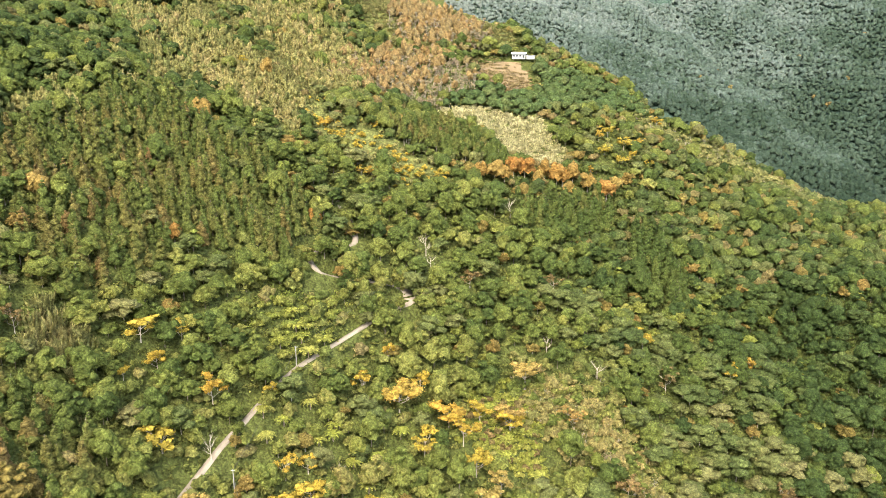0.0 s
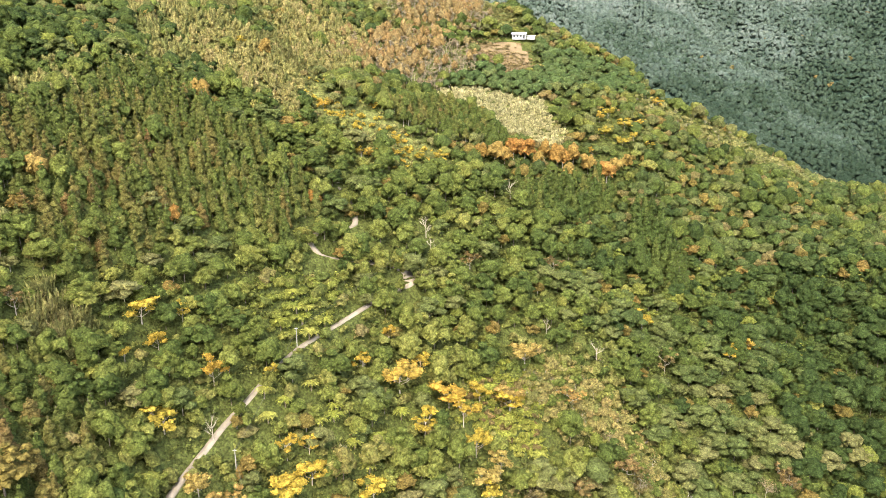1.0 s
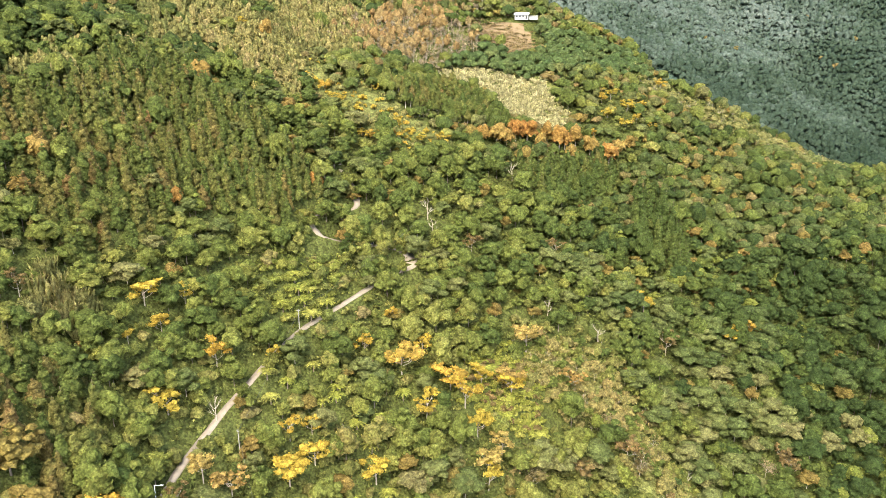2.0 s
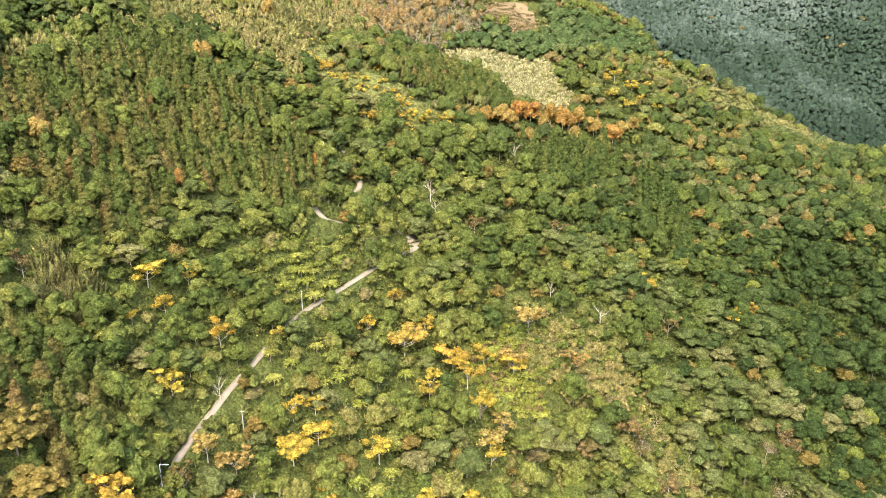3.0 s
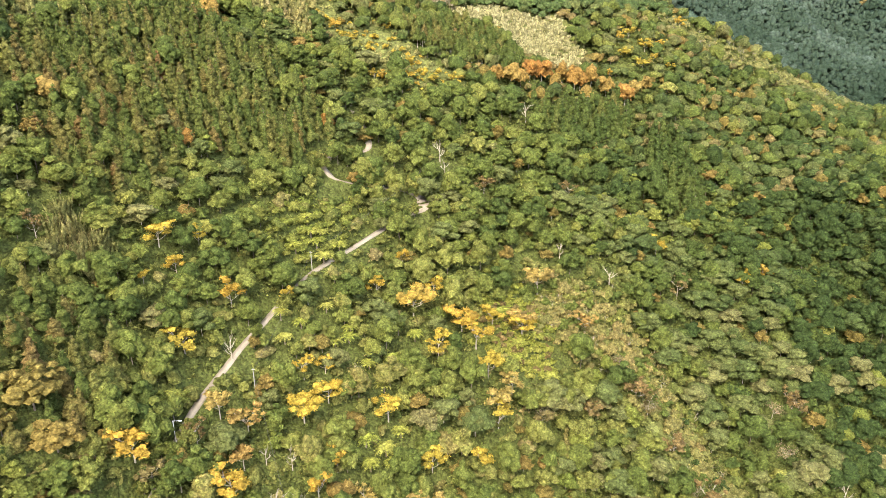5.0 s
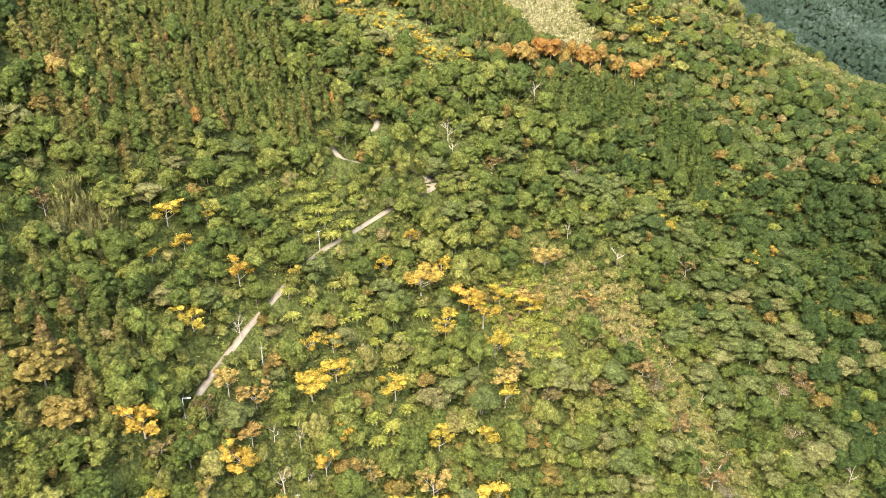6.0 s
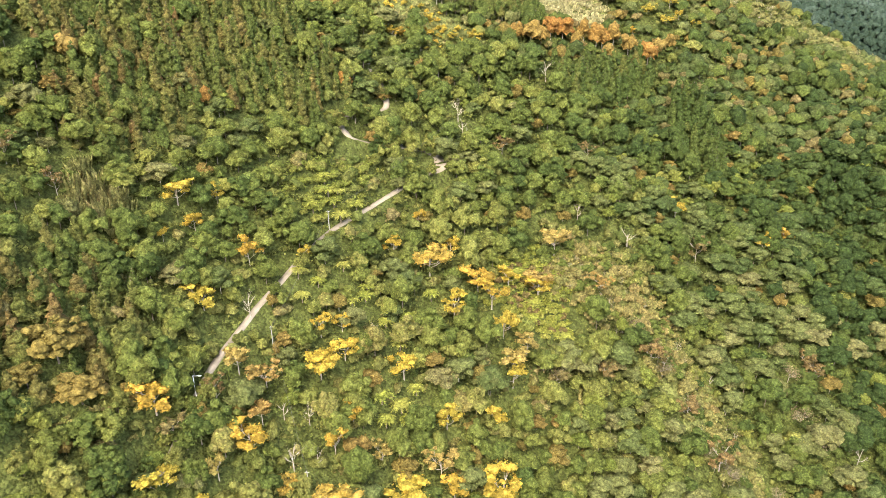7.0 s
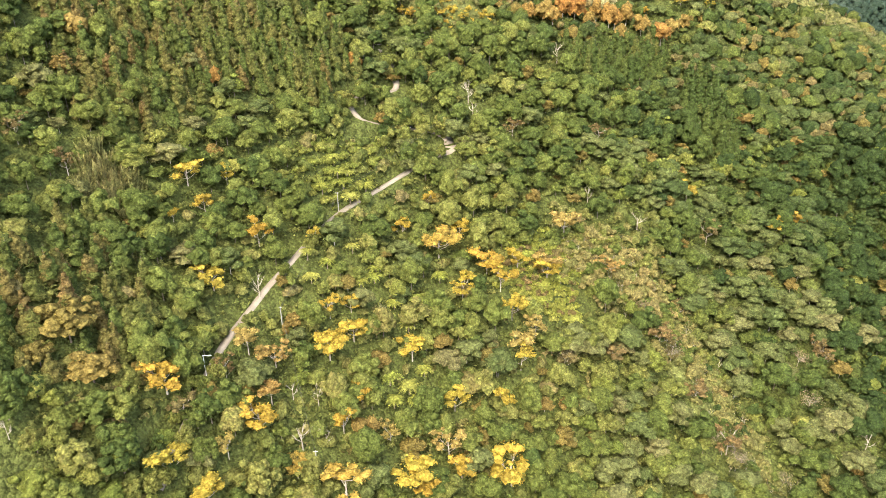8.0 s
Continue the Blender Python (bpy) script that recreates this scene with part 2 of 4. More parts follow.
def inside(X, Y, corners):
    hit = np.zeros(np.shape(X), bool)
    for (xa, ya), (xb, yb) in zip(corners, corners[1:] + corners[:1]):
        cross = ((ya > Y) != (yb > Y))
        hit ^= cross & (X < (xb - xa) * (Y - ya) / ((yb - ya) or 1e-9) + xa)
    return hit


def wander(p):
    """Shifts places a little, so that borders of the woods wind."""
    x, y = p[:, 0], p[:, 1]
    return x + 4 * np.sin(y / 9) + 3 * np.sin(x / 5 + 1), y + 4 * np.sin(x / 8 + 2) + 3 * np.sin(y / 6)


def fuzzy(p, corners, soft, seed):
    """Inside an outline whose edge frays."""
    r = np.random.default_rng(seed)
    q = np.array(wander(p)) + r.normal(0, soft, (2, len(p)))
    return inside(q[0], q[1], corners)


def clumps(x, y):
    """Groups of green trees that stand among the bamboo."""
    return np.sin(x / 8 + 2 * np.sin(y / 15)) * np.sin(y / 10 + 1.5 * np.sin(x / 12)) > 0.66


def near_line(X, Y, points, reach):
    p = smooth_line(points, 4.0)
    return np.min(np.linalg.norm(np.stack([X, Y], -1)[..., None, :] - p, axis=-1), axis=-1) < reach


FIELD = [(-4, 409), (6, 416), (15, 420), (60, 418), (62, 399), (70, 388), (58, 380), (34, 380), (19, 395)]
ORANGE_WOOD = [(-54, 439), (-33, 468), (16, 464), (17, 438), (5, 428), (2, 416), (-26, 404), (-45, 408)]
RED_SLOPE = [(-37, 532), (-10, 560), (25, 500), (38, 483), (16, 468), (-30, 473)]
CLEARED = [(14, 465), (43, 472), (53, 466), (53, 441), (36, 439), (19, 448)]
TOP_GRASS = [(-60, 521), (-50, 640), (30, 640), (46, 482), (18, 482), (-33, 468)]
YELLOW_SLOPE = [(-67, 365), (-48, 360), (-23, 349), (4, 342), (4, 332), (-21, 318), (-36, 320), (-59, 339)]
BAMBOO_SLOPE = [(-182, 413), (-145, 450), (-91, 510), (-70, 500), (-49, 455), (-44, 404), (-64, 372), (-64, 348), (-66, 320), (-76, 317), (-95, 339), (-109, 360), (-119, 344), (-130, 314), (-143, 286), (-151, 249), (-161, 269), (-157, 284), (-144, 304), (-145, 352), (-162, 380)]
PALE_STRIP = [(-148, 443), (-133, 451), (-101, 428), (-62, 372), (-66, 362), (-97, 385)]
GULLY = [(-113, 359), (-101, 344), (-86, 323), (-72, 325), (-59, 339), (-43, 329), (-34, 313), (-21, 310), (-15, 301), (-32, 279), (-45, 283), (-57, 295), (-78, 301), (-101, 324)]
CONIFER_SLOPE = [(-129, 300), (-116, 334), (-80, 298), (-56, 292), (-47, 281), (-52, 262), (-69, 247), (-74, 252), (-98, 226), (-116, 210), (-126, 198), (-150, 236), (-144, 257)]
CONIFER_STAND = [(32, 338), (79, 362), (86, 353), (79, 343), (37, 320)]
CONIFER_COLUMN = [(89, 346), (104, 348), (110, 319), (110, 303), (98, 303), (90, 324)]
CONIFER_EDGE = [(-29, 358), (-4, 403), (15, 392), (34, 375), (31, 361), (4, 355), (-19, 349)]
BELT = [(5, 428), (22, 440), (67, 437), (65, 421), (31, 420), (7, 419)]
CONIFER_FRONT = [(-116, 130), (-90, 150), (-92, 176), (-112, 182), (-128, 150)]
KNOLL = [(56, 470), (118, 480), (124, 455), (66, 420)]
RIDGE_SCRUB = [(121, 450), (160, 446), (211, 447), (230, 449)]
SPUR_SCRUB = [(36, 253), (54, 247), (66, 236), (75, 219), (87, 205), (101, 193)]
TAN_CLUMP = [(-118, 186), (-104, 190), (-102, 200), (-118, 200)]
FERN_BANK = [(-68, 236), (-58, 250), (-42, 262), (-33, 254), (-41, 243), (-51, 231), (-58, 226), (-66, 229)]


# ---- small mesh tools ----
def mesh_from(name, verts, quads, mats, tone=None, slot=None, smooth=False):
    """A mesh from arrays of corners and four-cornered faces."""
    me = bpy.data.meshes.new(name)
    n, f = len(verts), len(quads)
    me.vertices.add(n)
    me.vertices.foreach_set("co", np.asarray(verts, np.float32).ravel())
    me.loops.add(4 * f)
    me.loops.foreach_set("vertex_index", np.asarray(quads, np.int32).ravel())
    me.polygons.add(f)
    me.polygons.foreach_set("loop_start", np.arange(0, 4 * f, 4, dtype=np.int32))
    for m in mats:
        me.materials.append(m)
    if slot is not None:
        me.polygons.foreach_set("material_index", np.asarray(slot, np.int32))
    if tone is not None:
        at = me.color_attributes.new("tone", "FLOAT_COLOR", "POINT")
        full = np.zeros((n, 4), np.float32)
        full[:, :tone.shape[1]], full[:, 3] = tone, 1
        at.data.foreach_set("color", full.ravel())
    me.update(calc_edges=True)
    if smooth:
        me.polygons.foreach_set("use_smooth", np.ones(f, bool))
    return me


def unit(v):
    return v / np.maximum(np.linalg.norm(v, axis=-1, keepdims=True), 1e-9)


class Shape:
    """Corners, four-cornered faces, a tone for each corner and a slot for each face (0 leaf, 1 bark)."""

    def __init__(self):
        self.v, self.q, self.g, self.s = np.zeros((0, 3)), np.zeros((0, 4), int), np.zeros(0), np.zeros(0, int)

    def add(self, v, q, g, s):
        self.q = np.vstack([self.q, np.asarray(q) + len(self.v)])
        self.v, self.g, self.s = np.vstack([self.v, v]), np.r_[self.g, np.broadcast_to(g, len(v))], np.r_[self.s, np.full(len(q), s)]
        return self

    def leaves(self, rng, at, out, size, width=0.75, jitter=0.5, fold=0.18):
        """Folded leaf clumps at places, turned outward with some disorder."""
        n = len(at)
        up = unit(out + rng.normal(0, jitter, (n, 3)))
        t = unit(np.cross(up, rng.normal(0, 1, (n, 3))))
        b = np.cross(up, t)
        s = (size * rng.uniform(0.5, 1.5, n))[:, None]
        corners = np.stack([at + t * s * 0.6, at + b * s * 0.5 * width - up * s * fold, at - t * s * 0.55, at - b * s * 0.5 * width - up * s * fold * rng.uniform(-0.6, 1, (n, 1))], 1)
        return self.add(corners.reshape(-1, 3), np.arange(4 * n).reshape(n, 4), np.repeat(rng.uniform(0.05, 1.0, n), 4), 0)

    def tube(self, pts, radii, sides=5):
        """A tapered limb along points."""
        pts = np.asarray(pts, float)
        ax = unit(np.gradient(pts, axis=0))
        a = unit(np.cross(ax, (0.31, 0.9, 0.2)))
        b = np.cross(ax, a)
        ang = np.arange(sides) * 2 * np.pi / sides
        rings = pts[:, None] + np.asarray(radii)[:, None, None] * (np.cos(ang)[None, :, None] * a[:, None] + np.sin(ang)[None, :, None] * b[:, None])
        q = [(k * sides + i, k * sides + (i + 1) % sides, (k + 1) * sides + (i + 1) % sides, (k + 1) * sides + i) for k in range(len(pts) - 1) for i in range(sides)]
        return self.add(rings.reshape(-1, 3), q, 0.5, 1)


def limbs(shape, rng, h, spread, r, count, sides=5, low=0.35, twigs=0):
    """A trunk with rising limbs that reach into the crown. Gives the limb tips."""
    bend = rng.normal(0, 0.04 * h, 2)
    zz = np.linspace(0, 1, 5)
    line = np.stack([bend[0] * zz ** 2, bend[1] * zz ** 2, h * zz - 0.4 * (1 - zz)], 1)
    shape.tube(line, r * (1.25 - zz), sides)
    tips = [line[-1]]
    for k in range(count):
        u = rng.uniform(low, 0.85)
        a = k * 2.4 + rng.uniform(-0.5, 0.5)
        start = np.array([np.interp(u, zz, line[:, i]) for i in range(3)])
        way = np.array([math.cos(a), math.sin(a), 0]) * spread * rng.uniform(0.55, 1.0)
        end = start + way + (0, 0, h * rng.uniform(0.22, 0.45))
        mid = start + 0.5 * (end - start) + (0, 0, -0.05 * h)
        shape.tube([start, mid, end], [r * 0.55, r * 0.4, r * 0.14], max(3, sides - 1))
        tips.append(end)
        for _ in range(twigs):
            off = rng.normal(0, 1, 3) * spread * 0.26
            off[2] = abs(off[2]) + 0.3
            shape.tube([mid, (mid + end) / 2 + off * 0.4, end + off], [r * 0.25, r * 0.18, r * 0.06], 3)
            tips.append(end + off)
    return np.array(tips)


def lattice():
    """Corners and faces of a ball of twelve rhombs, without its underside, which lies hidden in a crown."""
    box8 = [(x, y, z) for x in (-1, 1) for y in (-1, 1) for z in (-1, 1)]
    v = [Vector(p).normalized() for p in box8 + [(-1, 0, 0), (1, 0, 0), (0, -1, 0), (0, 1, 0), (0, 0, -1), (0, 0, 1)]]
    out = []
    for i, a in enumerate(box8):
        for j, b in enumerate(box8[:i]):
            same = [k for k in range(3) if a[k] == b[k]]
            if len(same) == 2:
                f, g = (8 + 2 * k + (a[k] > 0) for k in same)
                ring = (v[f], v[i], v[g], v[j])
                if sum(p.z for p in ring) > -1.6:
                    outward = (ring[2] - ring[0]).cross(ring[3] - ring[1]).dot(ring[0] + ring[1] + ring[2] + ring[3]) > 0
                    out.append((f, i, g, j) if outward else (j, g, i, f))
    return np.array([tuple(p) for p in v]), np.array(out)


BALL = lattice()


def puffs(shape, rng, c, r, flat, uneven=0.34, mixed=0.3):
    """Leafy boughs: lumpy, flattened masses at places c with radii r, each with its own tone."""
    v, q = BALL
    k = len(c)
    turn = rng.uniform(0, 2 * np.pi, k)[:, None]
    x, y = np.cos(turn) * v[:, 0] - np.sin(turn) * v[:, 1], np.sin(turn) * v[:, 0] + np.cos(turn) * v[:, 1]
    ball = np.stack([x, y, np.broadcast_to(v[:, 2], x.shape) * flat], -1) * (1 + rng.uniform(-uneven, uneven, (k, len(v), 1)))
    at = (np.asarray(c)[:, None] + ball * np.asarray(r)[:, None, None]).reshape(-1, 3)
    g = (0.46 + rng.uniform(-mixed, mixed, (k, 1)) * 0.7 + rng.uniform(-0.14, 0.14, (k, len(v)))).ravel()
    return shape.add(at, (q[None] + (np.arange(k) * len(v))[:, None, None]).reshape(-1, 4), np.clip(g, 0, 1), 0)


def sprigs(shape, rng, c, r, flat, cards, leaf, jitter=0.75, rise=0.35):
    """Leaf sprays that stand off the boughs."""
    if not cards:
        return shape
    k = rng.choice(len(c), cards, p=r ** 2 / (r ** 2).sum())
    d = unit(rng.normal(0, 1, (cards, 3)) + (0, 0, rise))
    p = c[k] + d * r[k, None] * (1, 1, flat) * rng.uniform(0.9, 1.3, (cards, 1))
    return shape.leaves(rng, p, unit(d * (1, 1, 1 / flat)), leaf, jitter=jitter)


def crown(shape, rng, w, h0, h1, count, cards, leaf, flat=0.75, reach=1.35):
    """A domed crown of many boughs with shaded gaps between them."""
    i = np.arange(count) + 0.5
    th = np.arccos(1 - reach * i / count) + rng.normal(0, 0.12, count)
    ph = i * 2.39996 + rng.uniform(0, 6.28) + rng.normal(0, 0.3, count)
    d = np.stack([np.sin(th) * np.cos(ph), np.sin(th) * np.sin(ph), np.cos(th)], 1)
    a, b = rng.uniform(0, 6.28, 2)
    swell = (1 + 0.20 * np.sin(2 * ph + a) + 0.13 * np.sin(3 * ph + b)) * rng.uniform(0.78, 1.12, count)
    semi = np.array((w / 2, w / 2, (h1 - h0) * 0.58))
    mid = np.array((0, 0, h0 + (h1 - h0) * 0.42))
    r = w * 0.98 / math.sqrt(count) * rng.uniform(0.55, 1.3, count)
    c = mid + d * (semi * swell[:, None] - r[:, None] * 0.72)
    puffs(shape, rng, c, r, flat)
    puffs(shape, rng, mid[None] - (0, 0, 0.1 * (h1 - h0)), np.array([w * 0.36]), 0.8 * semi[2] / semi[0])
    return sprigs(shape, rng, c, r, flat, cards, leaf)


def broadleaf(seed, count, cards, leaf, w=8.6, h=9.5, flat=0.75, bark=5, low=0.22):
    rng = np.random.default_rng(seed)
    s, t = Shape(), Shape()
    if bark > 3:
        limbs(t, rng, h * 0.68, w * 0.36, 0.020 * h, 4, bark)
    elif bark:
        t.tube([(0, 0, -0.5), (0, 0, h * 0.7)], [0.018 * h, 0.008 * h], 3)
    crown(s, rng, w, h * low, h, count, cards, leaf, flat)
    return s, t


def layered_tree(seed, count, cards, leaf, w=9.5, h=8.5, bark=3):
    """A spreading tree whose boughs lie in flat plates at several heights."""
    rng = np.random.default_rng(seed)
    s, t = Shape(), Shape()
    t.tube([(0, 0, -0.5), (0.2, 0, h * 0.5), (0, 0.1, h * 0.9)], [0.018 * h, 0.013 * h, 0.006 * h], bark)
    u = (np.arange(count) + 0.5) / count
    a = np.arange(count) * 2.39996 + rng.uniform(0, 6.28) + rng.normal(0, 0.3, count)
    rr = w * 0.5 * np.sqrt(u) * rng.uniform(0.75, 1.05, count)
    z = h * (0.93 - 0.42 * u ** 1.3) + rng.normal(0, 0.05 * h, count)
    c = np.stack([rr * np.cos(a), rr * np.sin(a), z], 1)
    r = w * 0.86 / math.sqrt(count) * rng.uniform(0.75, 1.25, count)
    puffs(s, rng, c, r, 0.55, 0.4)
    puffs(s, rng, np.array([[0, 0, h * 0.5]]), np.array([w * 0.32]), 0.7)
    sprigs(s, rng, c, r, 0.55, cards, leaf)
    return s, t


def conifer(seed, tiers, cards, leaf, w=4.4, h=11.0, bark=4, low=0.10):
    """A slender conifer: tufted boughs that narrow up a straight stem."""
    rng = np.random.default_rng(seed)
    s, t = Shape(), Shape()
    if bark:
        t.tube([(0, 0, -0.5), (0, 0, h * 0.5), (0, 0, h * 0.97)], [0.018 * h, 0.012 * h, 0.003 * h], bark)
    u = (np.arange(tiers) + 0.3) / tiers
    r = w * 0.5 * ((1 - u) ** 0.7 * 0.85 + 0.12) * rng.uniform(0.85, 1.15, tiers)
    a = rng.uniform(0, 6.28) + np.arange(tiers) * 2.4
    c = np.stack([np.cos(a) * r * 0.22, np.sin(a) * r * 0.22, h * (low + (0.95 - low) * u)], 1)
    puffs(s, rng, c, r, 1.0, 0.38, 0.08)
    return sprigs(s, rng, c, r * 1.05, 1.0, cards, leaf, 0.7, 0.5), t


def sparse_tree(seed, cards, leaf, w=6.5, h=9.0, twigs=2, bough=0.12, flat=0.5, solid=True):
    """A half-bare tree: pale forked limbs with plates of leaves at their ends."""
    rng = np.random.default_rng(seed)
    s, t = Shape(), Shape()
    tips = limbs(t, rng, h * 0.72, w * 0.34, 0.016 * h, 6, 5, 0.3, twigs)
    if cards:
        r = w * bough * rng.uniform(0.6, 1.35, len(tips))
        if solid:
            puffs(s, rng, tips, r, flat, 0.3)
        sprigs(s, rng, tips, r * 1.15, flat, cards, leaf, 0.55)
    return s, t


def bush(seed, cards, leaf, w=3.4, h=2.4, flat=0.75, count=5):
    rng = np.random.default_rng(seed)
    s = Shape()
    a, rr = np.arange(count) * 2.39996 + rng.uniform(0, 6), w * 0.36 * np.sqrt(np.arange(count) / count)
    r = w * 0.62 / math.sqrt(count) * rng.uniform(0.75, 1.25, count)
    c = np.stack([rr * np.cos(a), rr * np.sin(a), (h - r) * rng.uniform(0.35, 1.0, count) * (1 - 0.5 * rr / w)], 1)
    puffs(s, rng, c, r, flat, 0.28)
    return sprigs(s, rng, c, r, flat, cards, leaf), Shape()


def bamboo(seed, count, cards, h=7.0, w=3.6):
    """A clump of feathery bamboo: upright plumes that nod outward."""
    rng = np.random.default_rng(seed)
    s = Shape()
    a, rr = np.arange(count) * 2.39996 + rng.uniform(0, 6), w * 0.42 * np.sqrt((np.arange(count) + 0.3) / count)
    r = w * 0.22 * rng.uniform(0.7, 1.25, count)
    top = h * rng.uniform(0.6, 1.0, count)
    c = np.stack([rr * np.cos(a), rr * np.sin(a), top - r * 2.2], 1)
    puffs(s, rng, c, r, 2.3, 0.3)
    puffs(s, rng, np.array([[0, 0, h * 0.25]]), np.array([w * 0.5]), 0.8)
    k = rng.integers(0, count, cards)
    d = unit(rng.normal(0, 1, (cards, 3)) * (1, 1, 0.6))
    p = c[k] + d * r[k, None] * (1.1, 1.1, 2.4)
    lean = unit(np.stack([np.cos(a[k]), np.sin(a[k]), np.full(cards, 1.6)], 1) + rng.normal(0, 0.35, (cards, 3)))
    side = unit(np.cross(lean, rng.normal(0, 1, (cards, 3)))) * 0.16
    ln = lean * rng.uniform(0.5, 1.1, (cards, 1))
    v = np.stack([p - ln * 0.5, p + side, p + ln, p - side], 1).reshape(-1, 3)
    return s.add(v, np.arange(4 * cards).reshape(cards, 4), np.repeat(rng.uniform(0, 1, cards), 4), 0), Shape()


def carpet(seed, n, leaf, w, rise=2.0):
    """A patch of leafy ground cover, knee to waist high."""
    rng = np.random.default_rng(seed)
    x, y = rng.uniform(-w / 2, w / 2, n), rng.uniform(-w / 2, w / 2, n)
    z = rise * rng.uniform(0.1, 1, n) * (0.6 + 0.4 * np.sin(x * 1.7 + seed) * np.cos(y * 1.9))
    s = Shape()
    return s.leaves(rng, np.stack([x, y, z], 1), np.tile((0.0, -0.25, 1.0), (n, 1)), leaf, 0.9, 0.8), Shape()


def culms(seed, n, h=5.0, w=3.2, leaf=1.3, lean=0.35):
    """A clump of upright, nodding stems: bamboo, cane and tall grass."""
    rng = np.random.default_rng(seed)
    s = Shape()
    a, rr = rng.uniform(0, 2 * np.pi, n), w * 0.5 * np.sqrt(rng.uniform(0, 1, n))
    foot = np.stack([rr * np.cos(a), rr * np.sin(a), np.zeros(n)], 1)
    tip = foot + np.stack([np.cos(a), np.sin(a), np.zeros(n)], 1) * (lean * h * rng.uniform(0.2, 1, (n, 1))) + np.stack([0 * a, 0 * a, h * rng.uniform(0.55, 1.05, n)], 1)
    side = np.stack([-np.sin(a + 0.5), np.cos(a + 0.5), 0 * a], 1) * (leaf * 0.22)
    mid = foot * 0.35 + tip * 0.65 + (0, 0, 0.12 * h)
    v = np.stack([foot, mid + side * 1.6, tip, mid - side * 1.6], 1).reshape(-1, 3)
    return s.add(v, np.arange(4 * n).reshape(n, 4), np.repeat(rng.uniform(0, 1, n), 4), 0), Shape()


def mood(x, y):
    """Leaf tone from place to place: yellower on the spur, darker in the gullies and to the right."""
    def spot(cx, cy, r):
        return np.exp(-((x - cx) ** 2 + (y - cy) ** 2) / (r * r))
    m = 0.42 + 0.26 * spot(-5, 205, 50) + 0.10 * spot(-100, 185, 45) + 0.17 * spot(-105, 265, 55) + 0.06 * spot(-70, 150, 40) - 0.40 * spot(168, 240, 72) + 0.20 * spot(75, 232, 42) - 0.22 * spot(190, 310, 60) - 0.12 * spot(-55, 292, 28) - 0.3 * spot(62, 342, 30) - 0.25 * spot(100, 325, 20)
    m = m + 0.06 * spot(60, 420, 80) - 0.12 * spot(170, 360, 70) - 0.06 * spot(40, 280, 35) - 0.10 * spot(-150, 260, 60) - 0.25 * spot(-190, 345, 60) - 0.12 * spot(-150, 210, 50) + 0.32 * spot(-92, 133, 22) + 0.12 * spot(-20, 275, 38)
    # Far slope pales with distance and leftward: painted haze, carried by the leaf tone.
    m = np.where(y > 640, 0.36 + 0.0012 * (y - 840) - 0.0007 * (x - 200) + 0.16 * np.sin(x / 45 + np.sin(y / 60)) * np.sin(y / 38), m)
    return m + 0.10 * np.sin(x / 13 + np.sin(y / 19)) * np.sin(y / 16 + 1)


# ---- counting surfaces: woods too dense to count, joined ----
def scatter(name, label, category, shapes, mats, places, seed, scale=(0.8, 1.25), tall=(0.85, 1.2), vary=0.16):
    """One joined mesh of many plants, each turned and sized by chance, toned by mood and chance. places: x, y."""
    rng = np.random.default_rng(seed)
    n = len(places)
    if not n:
        return None
    z = height(places[:, 0], places[:, 1])
    pick, turn = rng.integers(0, len(shapes), n), rng.uniform(0, 2 * np.pi, n)
    sx, sz = rng.uniform(*scale, n), rng.uniform(*tall, n)
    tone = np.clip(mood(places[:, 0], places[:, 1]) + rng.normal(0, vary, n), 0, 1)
    V, Q, T, S, base = [], [], [], [], 0
    for k, (leafs, bark) in enumerate(shapes):
        both = Shape().add(leafs.v, leafs.q, leafs.g, 0)
        if len(bark.v):
            both.add(bark.v, bark.q, bark.g, 1)
        m = np.where(pick == k)[0]
        c, s = np.cos(turn[m])[:, None], np.sin(turn[m])[:, None]
        x, y, w = both.v[:, 0][None], both.v[:, 1][None], both.v[:, 2][None]
        out = np.stack([(c * x - s * y) * sx[m, None] + places[m, 0, None], (s * x + c * y) * sx[m, None] + places[m, 1, None], w * (sx * sz)[m, None] + z[m, None]], -1)
        V.append(out.reshape(-1, 3))
        Q.append((both.q[None] + (np.arange(len(m)) * len(both.v))[:, None, None] + base).reshape(-1, 4))
        T.append(np.stack([np.repeat(tone[m], len(both.v)), np.tile(both.g, len(m))], -1))
        S.append(np.tile(both.s, len(m)))
        base += len(m) * len(both.v)
    me = mesh_from(name, np.vstack(V), np.vstack(Q), mats, np.vstack(T), np.concatenate(S), smooth=True)
    return tagged(new(name, me), label, category, kind="stuff")


